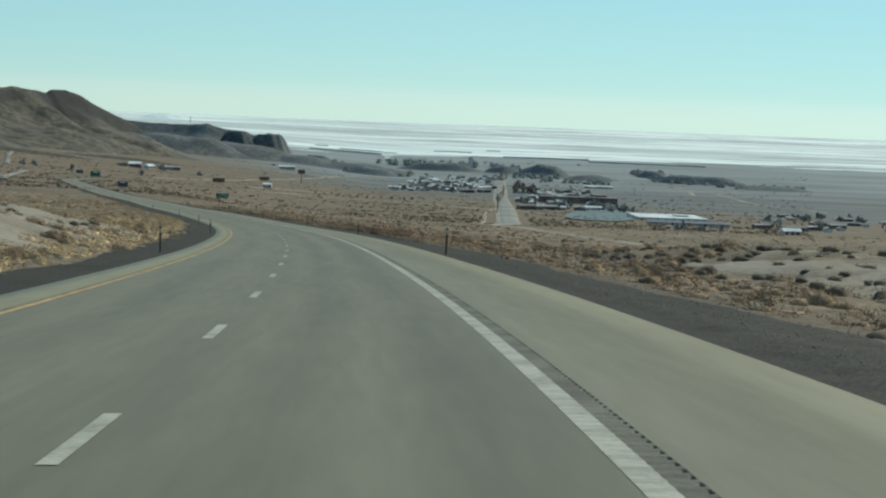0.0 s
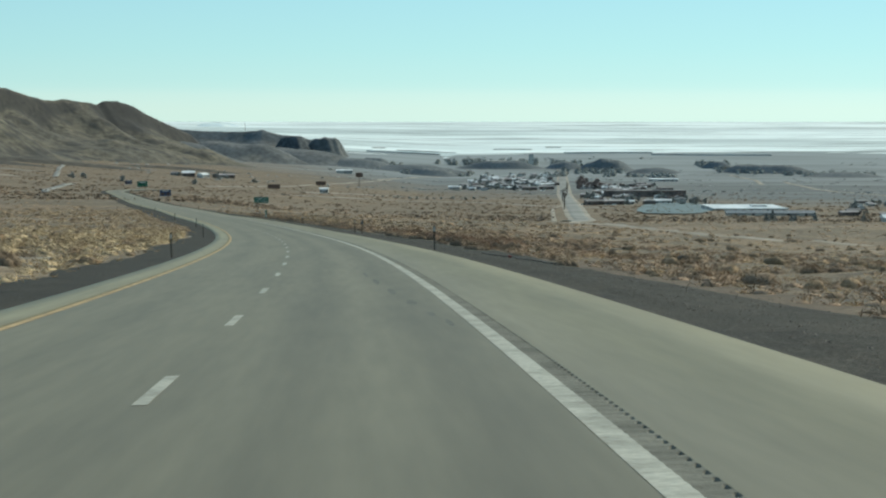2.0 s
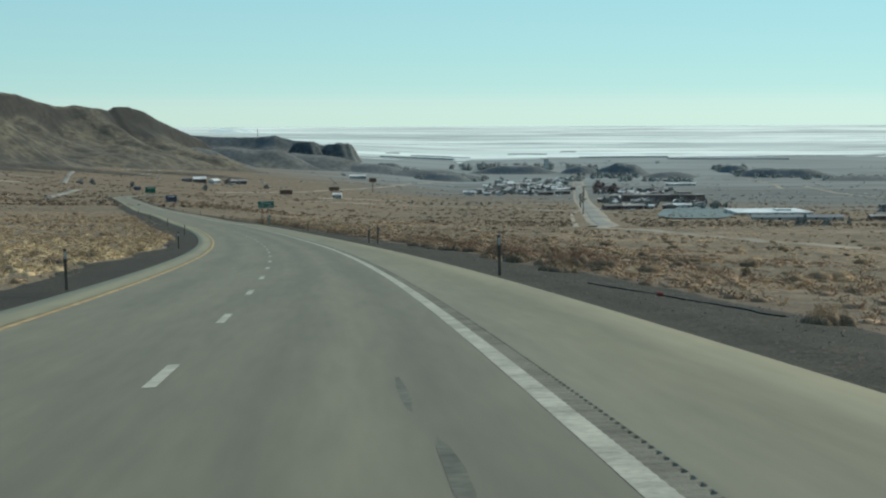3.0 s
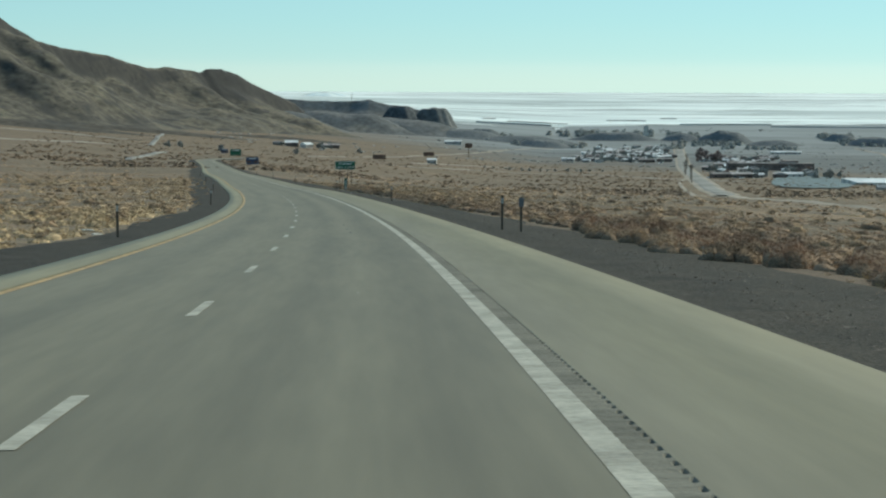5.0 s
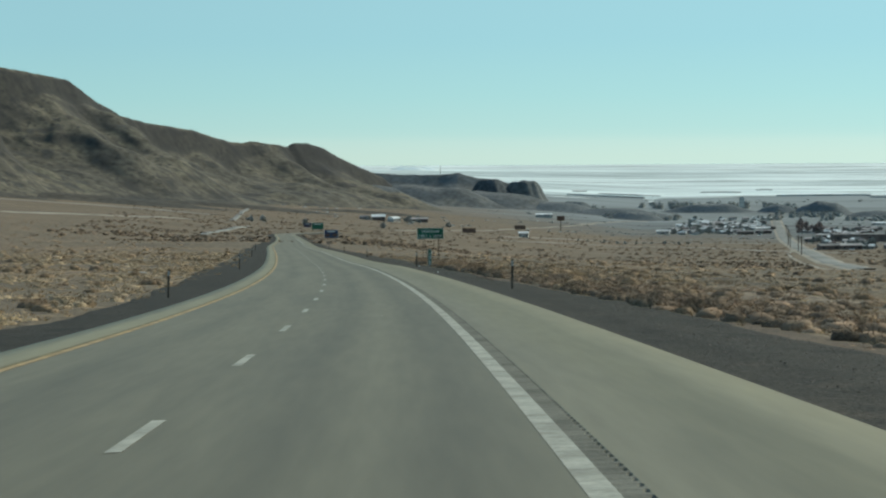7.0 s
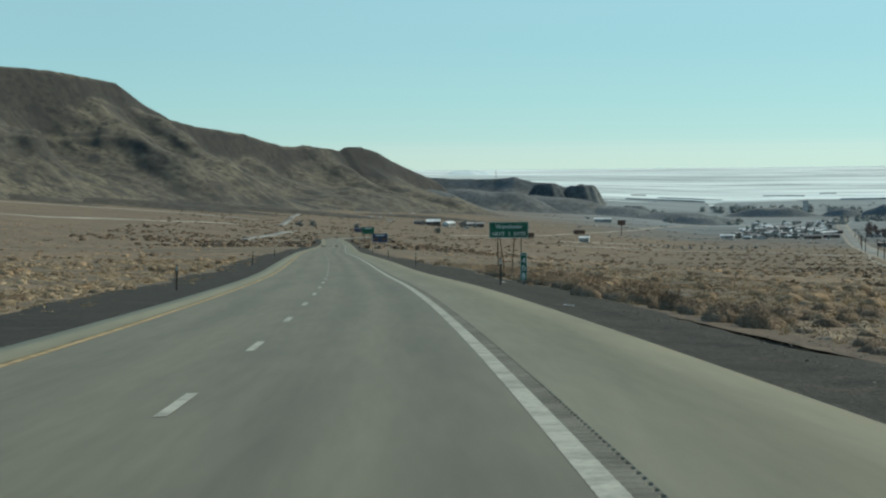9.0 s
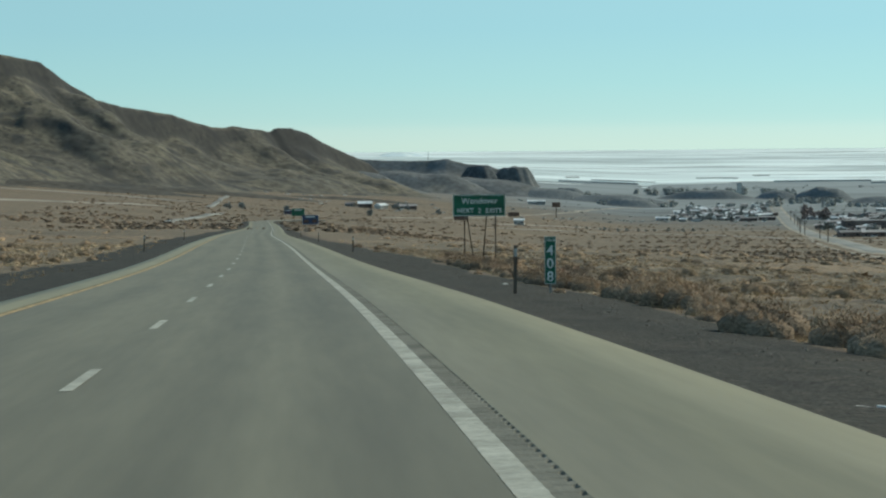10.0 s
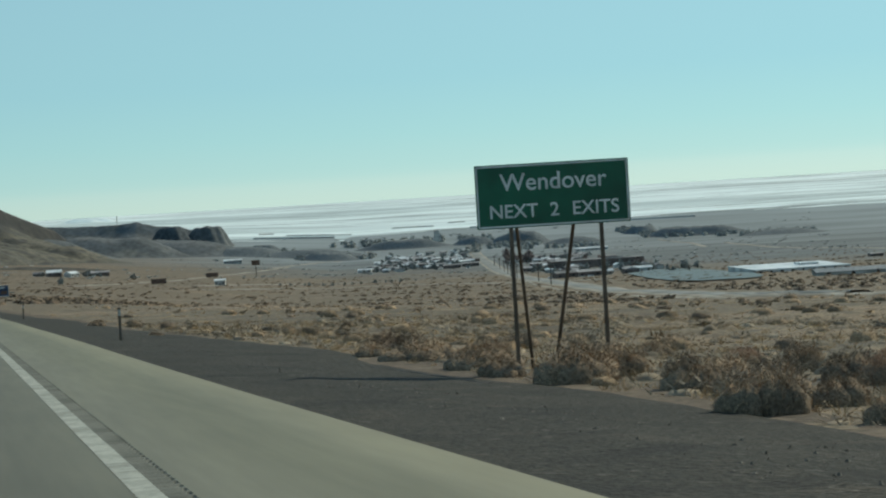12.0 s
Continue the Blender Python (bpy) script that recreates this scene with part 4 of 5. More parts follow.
for k in range(24):
    s_ = brnd.uniform(60, 560)
    bush(s_, brnd.choice((1, 1, -1)) * (10.2 + 9 * brnd.random() ** 2) - 0.2, brnd.uniform(0.6, 1.2), brnd.uniform(0.28, 0.5))


# ================= roadside posts and signs =================
def delineator():
    e = new("delineator_post")
    bm = box((0.085, 0.03, 1.25), (0, 0, 0.50), 0.006)
    part("post", bm, M_POST, e)
    part("reflector", box((0.075, 0.008, 0.20), (0, -0.0205, 1.0), 0.002), M_REFLECT, e, "white reflector")
    part("bracket", box((0.15, 0.05, 0.035), (0.015, 0, 0.86), 0.006), M_STEEL, e, "rusty bracket")
    part("cap", box((0.10, 0.045, 0.05), (0, 0, 1.15), 0.008), M_POST, e, "black cap")
    return tagged(e, "dark roadside delineator post with a white reflector", "post", "delineator posts along the road")


first = delineator()
spots = [(95.6, 6.8), (169.6, 6.7), (250.3, 7.35), (329.0, 7.55), (405.4, 7.7), (495.8, 7.8), (571, 7.9), (648, 7.9), (96.3, -5.4), (168.8, -5.2), (250.5, -5.85), (329.2, -6.0), (408.3, -6.35), (491, -6.6), (567, -6.6)]
for k, (s_, u_) in enumerate(spots):
    x, y = on_road(s_, u_)[:2]
    m = pose(x, y, float(ground_z(x, y)) + 0.03, brnd.uniform(-2, 2), brnd.uniform(-3, 3), math.degrees(float(np.interp(s_, SG, RT))) + brnd.uniform(-6, 6))
    if k == 0:
        first.matrix_world = m
    else:
        copy_thing(first, m)


def lettering(text, size, material, parent, at, name="lettering", bold=0.0):
    """Raised lettering on a sign that faces -y, its middle at a place."""
    cu = bpy.data.curves.new(name, "FONT")
    cu.body, cu.size, cu.extrude, cu.align_x, cu.align_y, cu.offset = text, size, 0.002, "CENTER", "CENTER", bold
    tmp = new(name, cu)
    bpy.context.view_layer.update()
    me = bpy.data.meshes.new_from_object(tmp)
    bpy.data.objects.remove(tmp)
    me.materials.append(material)
    ob = new(name, me)
    ob.parent = parent
    ob.matrix_basis = pose(*at, 90, 0, 0)
    return ob


def rim(w, h, t, d, y, z, bm=None):
    """A thin raised border round a panel."""
    bm = bm or bmesh.new()
    for sx in (-1, 1):
        box((t, d, h), (sx * (w - t) / 2, y, z), bm=bm)
    for sz in (-1, 1):
        box((w - 2 * t, d, t), (0, y, z + sz * (h - t) / 2), bm=bm)
    return bm


# green guide sign on two braced posts
SX, SY, STOP = -45.95, 463.6, -20.35
gz = float(ground_z(SX, SY))
sign = thing("guide_sign", SX, SY, "green guide sign with white lettering on braced steel posts", "road sign", z=gz, turn=2.0)
PW, PH = 2.92, 1.20
mid = STOP - gz - PH / 2
panel = part("panel", box((PW, 0.03, PH), (0, 0, mid), 0.008), M_GREEN, sign)
part("border", rim(PW - 0.04, PH - 0.04, 0.03, 0.006, -0.018, mid), M_LEGEND, sign, "white border")
lettering("Wendover", 0.46, M_LEGEND, sign, (0.02, -0.018, mid + 0.24), bold=0.004)
for word, x_ in (("NEXT", -0.76), ("2", 0.02), ("EXITS", 0.80)):
    lettering(word, 0.36, M_LEGEND, sign, (x_, -0.018, mid - 0.30), bold=0.004)
for x_ in (-0.82, 0.90):
    part("post", box((0.07, 0.10, mid + PH / 2 + 0.3), (x_, 0.075, (mid + PH / 2 - 0.3) / 2), 0.01), M_STEEL, sign)
for x_, xb in ((-0.72, -0.35), (0.42, 0.05)):
    part("brace", bar((x_, 0.12, mid - PH * 0.3), (xb, 1.6, -0.25), 0.035), M_STEEL, sign)
for x_ in (-0.82, 0.90):
    part("footing", box((0.30, 0.34, 0.30), (x_, 0.075, -0.10), 0.03), M_GALV, sign, "pale concrete footing")
for z_ in (-0.38, 0.0, 0.38):
    part("rail", box((PW - 0.3, 0.03, 0.06), (0, 0.028, mid + z_)), M_GALV, sign)

# mile marker
mx, my = -38.5, 406.6
mz = float(ground_z(mx, my))
mile = thing("mile_marker", mx, my, "tall narrow green mile marker reading 408 on a steel post", "road sign", z=mz, turn=2)
top = -19.97 - mz
part("panel", box((0.29, 0.012, 1.22), (0, 0, top - 0.61), 0.004), M_GREEN, mile)
part("border", rim(0.28, 1.21, 0.012, 0.004, -0.008, top - 0.61), M_LEGEND, mile, "thin white border")
lettering("MILE", 0.11, M_LEGEND, mile, (0, -0.008, top - 0.10))
for k, ch in enumerate("408"):
    lettering(ch, 0.36, M_LEGEND, mile, (0, -0.008, top - 0.37 - 0.335 * k), "numeral", bold=0.006)
part("post", box((0.05, 0.04, top + 0.35), (0, 0.03, (top - 0.35) / 2), 0.006), M_GALV, mile)

for z_ in (0.25, 0.95):
    part("bolt", bar((0, -0.016, top - z_), (0, -0.006, top - z_), 0.010), M_GALV, mile)

# small marker plaque on a short post
x, y = on_road(248.7, 7.85)[:2]
plaque = thing("marker_plaque", float(x), float(y), "small grey faded marker plaque on a brown post", "road sign", turn=5)
part("post", box((0.08, 0.05, 1.45), (0, 0.03, 0.475), 0.01), M_POST, plaque)
part("panel", box((0.17, 0.012, 0.30), (0, -0.004, 1.03), 0.01), grained("faded_plaque", (0.17, 0.18, 0.19), 0.5, 0.1, 5, 1, 0), plaque, "faded grey panel")
for z_ in (0.92, 1.12):
    part("bolt", bar((0, -0.022, z_), (0, -0.008, z_), 0.012), M_GALV, plaque)


# blue service signs far down the road
def service_sign(x, y, w, h, lift, green=False):
    e = thing("guide_sign" if green else "service_sign", float(x), float(y), "green guide sign far down the road on two posts" if green else "blue service sign with pale logo plates on two posts", "road sign", "signs far down the road", turn=12)
    part("panel", box((w, 0.06, h), (0, 0, lift + h / 2), 0.02), M_GREEN if green else M_BLUE, e)
    part("border", rim(w - 0.1, h - 0.1, 0.06, 0.01, -0.036, lift + h / 2), M_LEGEND, e, "white border")
    for cx in () if green else (-0.26, 0.26):
        part("logo_plate", box((w * 0.3, 0.02, h * 0.32), (cx * w, -0.045, lift + h * 0.36), 0.01), M_BOARD, e, "dull logo plate")
    part("legend_bar", box((w * 0.6, 0.02, h * 0.12), (0, -0.045, lift + h * 0.8)), M_LEGEND, e, "pale legend bar")
    for cx in (-0.3, 0.3):
        part("post", box((0.15, 0.15, lift + h + 0.5), (cx * w, 0.12, (lift + h - 0.5) / 2), 0.01), M_STEEL, e)


service_sign(-140.8, 917.3, 4.8, 2.8, 1.8)
service_sign(-224.2, 1327.4, 6.6, 3.8, 3.2, True)
service_sign(-288.0, 1621.8, 5.5, 3.2, 1.2)


# litter beside the road
def scrap(s, u, l, w_, turn):
    x, y = on_road(s, u)[:2]
    e = thing("scrap_board", float(x), float(y), "splintered pale board lying on the gravel", "debris", turn=turn)
    part("plank", box((l, w_, 0.03), (0, 0, 0.075), 0.006, pose(0, 0, 0, 2, 3, 0)), M_REFLECT, e)
    part("plank", box((l * 0.7, w_ * 0.6, 0.03), (0.05, w_ * 0.9, 0.08), 0.006, pose(0, 0, 0, -3, 5, 12)), M_WROOF, e)


scrap(374.8, 7.3, 0.8, 0.10, -12)
scrap(415.0, 8.6, 0.24, 0.05, 50)


def hose(s0, s1, u0, u1, name, label, seed):
    """A thin black strip that lies along the verge, for torn rubber and for a shadow line."""
    g = np.random.RandomState(seed)
    s = np.linspace(s0, s1, 40)
    u = np.linspace(u0, u1, 40) + np.convolve(g.normal(0, 0.16, 48), np.ones(9) / 5, "valid")
    P = on_road(s, u)
    P[:, 2] = ground_z(P[:, 0], P[:, 1]) + 0.05
    ring = np.linspace(0, 2 * np.pi, 7)[:6]
    wide = 0.03 * g.uniform(0.5, 1.5, 40)
    V = P[:, None] + np.stack([wide[:, None] * np.cos(ring), 0 * wide[:, None] * ring, 0.6 * wide[:, None] * np.sin(ring)], -1)
    f = [(i * 6 + k, i * 6 + (k + 1) % 6, i * 6 + 6 + (k + 1) % 6, i * 6 + 6 + k) for i in range(39) for k in range(6)]
    return tagged(mesh_of(name, V.reshape(-1, 3), f, M_RUBBER_SHADE, flat=False), label, "debris")


scrap(391.9, -13.1, 1.3, 0.4, 10)
scrap(259.8, -8.0, 0.5, 0.14, 20)
scrap(254.3, -7.0, 0.6, 0.10, 70)


def can(s, u, turn):
    """A crushed drinks can."""
    x, y = on_road(s, u)[:2]
    e = thing("drinks_can", float(x), float(y), "crushed red drinks can lying on the gravel", "litter", "cans on the gravel", turn)
    bm = bar((-0.07, 0, 0.085), (0.07, 0, 0.085), 0.045, sides=10)
    for v in bm.verts:
        v.co.z -= 0.02 * math.sin(v.co.x * 30 + 1)
    part("body", bm, grained("red_can", (0.24, 0.05, 0.04), 0.4, 0.1, 9, 1, 0), e)
    for sx in (-0.072, 0.072):
        part("end", bar((sx - 0.003, 0, 0.085), (sx + 0.003, 0, 0.085), 0.038, sides=10), M_GALV, e, "pale metal end")


can(154.8, 8.5, 20)
can(96.3, 9.3, 75)
can(96.9, 9.6, 10)
hose(147, 163, 9.2, 8.4, "tyre_strip", "long black strip of torn tyre tread on the gravel", 3)
# added strip that stands for the shadow line at the foot of the bushes
hose(461, 472, 10.75, 10.5, "tyre_strip", "dark strip drawn as the shadow line before the bushes", 4)


# ================= hills =================
def hill(name, crest, face, reach, back, label, seed, cliff, fall, step=3.5, rock=None):
    """A ridge: crest points (x, y, z); face is the plan direction of its open side, reach metres of slope that way and back behind."""
    crest = np.array(crest, float)
    run = np.concatenate([[0], np.cumsum(np.hypot(*np.diff(crest[:, :2], axis=0).T))])
    a = np.arange(0, run[-1], step)
    cx, cy, cz = [np.interp(a, run, crest[:, k]) for k in range(3)]
    v = np.concatenate([-back * np.linspace(1, 0, 22)[:-1] ** 1.5, reach * np.linspace(0, 1, 95) ** 1.5])
    A, V = np.meshgrid(np.arange(len(a)), v, indexing="ij")
    fx, fy = np.array(face) / np.hypot(*face)
    X, Y = cx[A] + V * fx, cy[A] + V * fy
    base = ground_z(X, Y) - 4
    bend, rough, crag, spur = [np.empty(X.shape) for _ in range(4)]
    for i in range(X.shape[0]):
        for j in range(X.shape[1]):
            q = Vector((X[i, j] / 150 + seed, Y[i, j] / 150, 0.3))
            bend[i, j] = noise.fractal(q * 0.9, 1.0, 2.0, 4)
            rough[i, j] = noise.ridged_multi_fractal(q * 1.1, 0.9, 2.1, 5, 0.9, 1.6)
            crag[i, j] = noise.fractal(q * 7.0, 0.7, 2.0, 3)
            # spurs and gullies that run down the slope
            spur[i, j] = noise.fractal(Vector((a[i] / 130 + seed + 0.0012 * V[i, j], V[i, j] / 1100, 0.9)), 1.0, 2.0, 2)
    rib = np.array([noise.fractal(Vector((s / 170 + seed, 0.7, 0.1)), 0.9, 2.0, 3) for s in a])[A]
    d = np.abs(V) * (1 + 0.45 * np.clip(bend, -1, 1) * smooth(0, 60, np.abs(V)))
    high = cz[A] - base
    body = np.exp(-((d / (fall * np.clip(high, 20, None))) ** 1.05))
    body = body * smooth(1.0, 0.55, V / reach) * smooth(1.0, 0.6, -V / back)
    steep = cliff * np.clip(0.55 + 0.9 * rib, 0.1, 1.3)
    Z = base + np.clip(high - steep * smooth(3, 24 + 22 * np.clip(rib, 0, 1), d), 0, None) * body
    Z = Z + spur * (0.17 + 0.33 * smooth(60, 140, high)) * np.clip(high, 0, 160) * smooth(0, 60, d) * body
    Z = Z + (rough - 1.1) * 0.085 * np.clip(high, 0, 150) * smooth(10, 70, d) * body + bend * 3.0 * smooth(0, 30, d) * body
    Z = Z + crag * 0.9 * smooth(90, 10, d) * smooth(0, 1, body * 1.4) + (rough - 1.1) * 0.9 * smooth(18, 0, d)
    # a hard layer of rock that stands out as a bench
    bench = 14 + 5 * bend
    Z = Z + 3.5 * np.tanh((Z - bench) / 3.0) * smooth(10, 40, d) * smooth(0.03, 0.1, body)
    lean = np.hypot(np.gradient(Z, v, axis=1), np.gradient(Z, step, axis=0))
    cap = (0.8 * smooth(0.58, 1.15, lean) * smooth(0.04, 0.25, body) + 0.15 * smooth(60, 8, d)) * (V > -20)
    # shaded side put into the colour: a dark slanting face below the far crest
    cap = cap + 0.9 * np.exp(-(((cy[A] + 0.35 * V - 3345) / 60) ** 2)) * smooth(95, 45, d) * (V > -20)
    cap = cap + 0.6 * smooth(0.10, 0.30, bend + 0.5 * crag) * smooth(0.30, 0.12, body) * smooth(0.01, 0.05, body)
    cap = np.clip(cap + 0.18 * crag, 0, 1)
    ob = mesh_of(name, np.stack([X, Y, Z], -1).reshape(-1, 3), sheet(*X.shape), rock or M_ROCK, {"cap": cap * 0.85}, flat=False)
    return tagged(ob, label, "hill", kind="structure")


hill("hill_ridge", [(-1110, 2200, 150), (-1010, 2440, 118), (-935, 2614, 111), (-890, 2709, 107), (-852, 2808, 96), (-834, 2859, 71), (-812, 2916, 50), (-791, 2969, 40), (-749, 3071, 31), (-714, 3151, 15), (-700, 3182, 11), (-688, 3207, 14), (-656, 3275, 8), (-650, 3287, 6), (-643, 3300, 11), (-626, 3334, 12), (-606, 3373, 4), (-586, 3411, -12), (-558, 3463, -29), (-530, 3515, -46), (-500, 3570, -80)],
     (0.91, -0.41), 330, 260, "dark brown rocky ridge with gullies and a flat-topped cliff", 3.0, 24, 1.15)
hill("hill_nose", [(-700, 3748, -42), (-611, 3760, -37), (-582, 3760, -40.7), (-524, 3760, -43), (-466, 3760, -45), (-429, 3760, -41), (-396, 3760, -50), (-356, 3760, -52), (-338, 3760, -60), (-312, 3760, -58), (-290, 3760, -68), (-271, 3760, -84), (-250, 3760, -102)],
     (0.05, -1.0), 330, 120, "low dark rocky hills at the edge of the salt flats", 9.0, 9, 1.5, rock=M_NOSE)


def knob(name, x, y, rx, ry, top, seed, material, label, shoulder=0.55):
    """A craggy rounded hill: steep sides under a domed top."""
    A, B = np.meshgrid(np.linspace(0, 1, 34), np.linspace(0, 2 * np.pi, 97), indexing="ij")
    wob = 1 + 0.10 * np.sin(3 * B + seed) + 0.06 * np.sin(7 * B + 2 * seed)
    X, Y = x + rx * A * wob * np.cos(B), y + ry * A * wob * np.sin(B)
    low = float(ground_z(x, y)) - 4
    Z = low + (top - low) * (0.12 * (1 - A ** 2) + 0.88 * smooth(1.0, shoulder, A))
    Z = Z + ripple(X, Y, seed, rx * 0.5) * (top - low) * 0.03 * smooth(1, 0.8, A) + ripple(X, Y, seed + 1, rx * 0.12) * (top - low) * 0.012 * smooth(1, 0.8, A)
    ob = mesh_of(name, np.stack([X, Y, Z], -1).reshape(-1, 3), sheet(*X.shape), material, {"cap": 0.9 + 0 * A}, flat=False)
    return tagged(ob, label, "hill", kind="structure")


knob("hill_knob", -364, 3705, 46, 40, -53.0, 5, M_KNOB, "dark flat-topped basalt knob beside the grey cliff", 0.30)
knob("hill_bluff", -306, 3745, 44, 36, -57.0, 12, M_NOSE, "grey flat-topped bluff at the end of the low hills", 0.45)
knob("salt_mound", -604, 4400, 85, 45, -31.0, 8, M_SALT, "white salt mound rising behind the low hills", 0.1)


# ================= far roads and tracks =================
def way_over(name, pts, width, material, label, lift=0.35, taper=None):
    pts = np.array(pts, float)
    run = np.concatenate([[0], np.cumsum(np.hypot(*np.diff(pts, axis=0).T))])
    a = np.linspace(0, run[-1], max(30, int(run[-1] / 5)))
    x, y = np.interp(a, run, pts[:, 0]), np.interp(a, run, pts[:, 1])
    k = np.hanning(9) / np.hanning(9).sum()
    x, y = [np.convolve(np.pad(c, 4, "edge"), k, "valid") for c in (x, y)]
    dx, dy = np.gradient(x), np.gradient(y)
    n = np.hypot(dx, dy)
    U = np.linspace(-0.5, 0.5, 7) * (np.interp(y, *taper)[:, None] if taper else width)
    X, Y = x[:, None] - (dy / n)[:, None] * -U, y[:, None] + (dx / n)[:, None] * -U
    ob = mesh_of(name, np.stack([X, Y, land(X, Y) + lift * np.array([-1.5, 1, 1, 1, 1, 1, -1.5])], -1).reshape(-1, 3), sheet(*X.shape), material, flat=False)
    return tagged(ob, label, "road", kind="structure")


way_over("town_road", TOWN_WAY, 15, M_GREYROAD, "wide grey road running straight down into the town", 0.45, ([712, 950, 1500, 2500], [4, 10, 14, 17]))
way_over("town_road_verge", TOWN_WAY, 23, M_PALE, "pale gravel verges either side of the town road", 0.25, ([712, 950, 1500, 2500], [6, 15, 21, 24]))
way_over("dirt_track_fork", [(72, 1880), (55, 1620), (47, 1492), (31, 1000), (17, 640)], 3, M_PALE, "pale dirt track forking off the town road", 0.15)
way_over("dirt_lane", LANE, 4.6, M_PALE, "pale dirt lane through the brush", 0.12)
way_over("dirt_track_bend", [(-170, 3000), (-151, 3147), (-105, 3380), (-49, 3500), (-24, 3560), (-40, 3620)], 9, M_PALE, "pale dirt track curving past the town")
way_over("dirt_track_low", [(-190, 1860), (-97, 2030), (-11, 1960), (58, 1660), (100, 1560)], 9, M_PALE, "pale dirt track across the slope below the town")
way_over("dirt_track_foot", [(-190, 2050), (-150, 2180), (-101, 2260), (-30, 2240), (19, 2192), (60, 2150)], 9, M_PALE, "pale dirt track below the town")
for x0, y0, x1, y1, w_ in ((11, 3976, 91, 3974, 9), (-229, 3944, -203, 3950, 14), (-182, 3921, -60, 3915, 6), (-240, 3880, -90, 3884, 5), (150, 3920, 330, 3926, 6), (320, 3890, 560, 3880, 7), (118, 4010, 150, 4012, 8)):
    way_over("mud_islet", [(x0, y0), ((x0 + x1) / 2, (y0 + y1) / 2 + 3), (x1, y1)], w_, M_MUD, "low grey mud islet in the salt flats", 2.4)
way_over("far_road_upper", [(-403, 1870), (-450, 2090), (-508, 2360), (-590, 2790)], 6.5, M_GREYROAD, "far stretch of grey road climbing past the hill", 0.7)
way_over("far_road_lower", [(-249, 1163), (-276, 1275), (-299, 1410), (-326, 1600)], 5.5, M_GREYROAD, "far stretch of grey road behind the brush", 0.6)
way_over("bare_strip_upper", [(-820, 2090), (-702, 2127), (-627, 2165), (-546, 2155), (-470, 2100)], 26, M_PALE, "pale bare strip across the western plain", 0.5)
way_over("bare_strip_lower", [(-520, 1440), (-461, 1466), (-443, 1657), (-420, 1800)], 16, M_PALE, "pale bare strip across the western plain", 0.5)
way_over("dirt_track_far", [(-283, 1984), (-216, 2474), (-148, 3089)], 7, M_PALE, "pale dirt track across the plain")
way_over("dirt_track_plain", [(430, 3500), (445, 3300), (415, 3000)], 10, M_PALE, "pale dirt track over the plain beyond the town")
way_over("dirt_track_plain_east", [(474, 3167), (446, 2652), (480, 2300)], 10, M_PALE, "pale dirt track over the plain beyond the town")


# ================= low scrubby mounds behind the town =================
def mound(x, y, rx, ry, h, seed, material=None):
    A, B = np.meshgrid(np.linspace(0, 1, 26), np.linspace(0, 2 * np.pi, 61), indexing="ij")
    X, Y = x + rx * A * np.cos(B), y + ry * A * np.sin(B)
    lump = ripple(X, Y, seed, rx * 0.8) * 0.22 + ripple(X, Y, seed + 1, rx * 0.25) * 0.10 + ripple(X, Y, seed + 2, 6) * 0.05
    Z = land(X, Y) + h * smooth(1.0, 0.25, A) * (1 + 0.35 * lump) - 0.8
    ob = mesh_of("scrub_mound", np.stack([X, Y, Z], -1).reshape(-1, 3), sheet(*X.shape), material or M_SCRUB, flat=False)
    return tagged(ob, "low grey mound grown over with scrub", "mound", kind="structure")


for row in ((-700, 2380, 210, 70, 7), (-560, 2560, 160, 50, 5), (-820, 2260, 160, 60, 7), (-430, 2760, 120, 40, 4)):
    mound(*row, 300 + row[1] % 7, M_DARKPLAIN)
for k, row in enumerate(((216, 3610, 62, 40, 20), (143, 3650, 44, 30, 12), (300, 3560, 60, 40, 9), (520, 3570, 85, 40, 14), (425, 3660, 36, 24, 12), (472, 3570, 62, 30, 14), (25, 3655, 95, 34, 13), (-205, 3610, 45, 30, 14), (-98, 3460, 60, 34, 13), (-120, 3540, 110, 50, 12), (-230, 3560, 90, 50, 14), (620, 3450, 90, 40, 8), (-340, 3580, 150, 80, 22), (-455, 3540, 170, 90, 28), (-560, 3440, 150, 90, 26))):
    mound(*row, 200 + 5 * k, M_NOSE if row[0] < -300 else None)


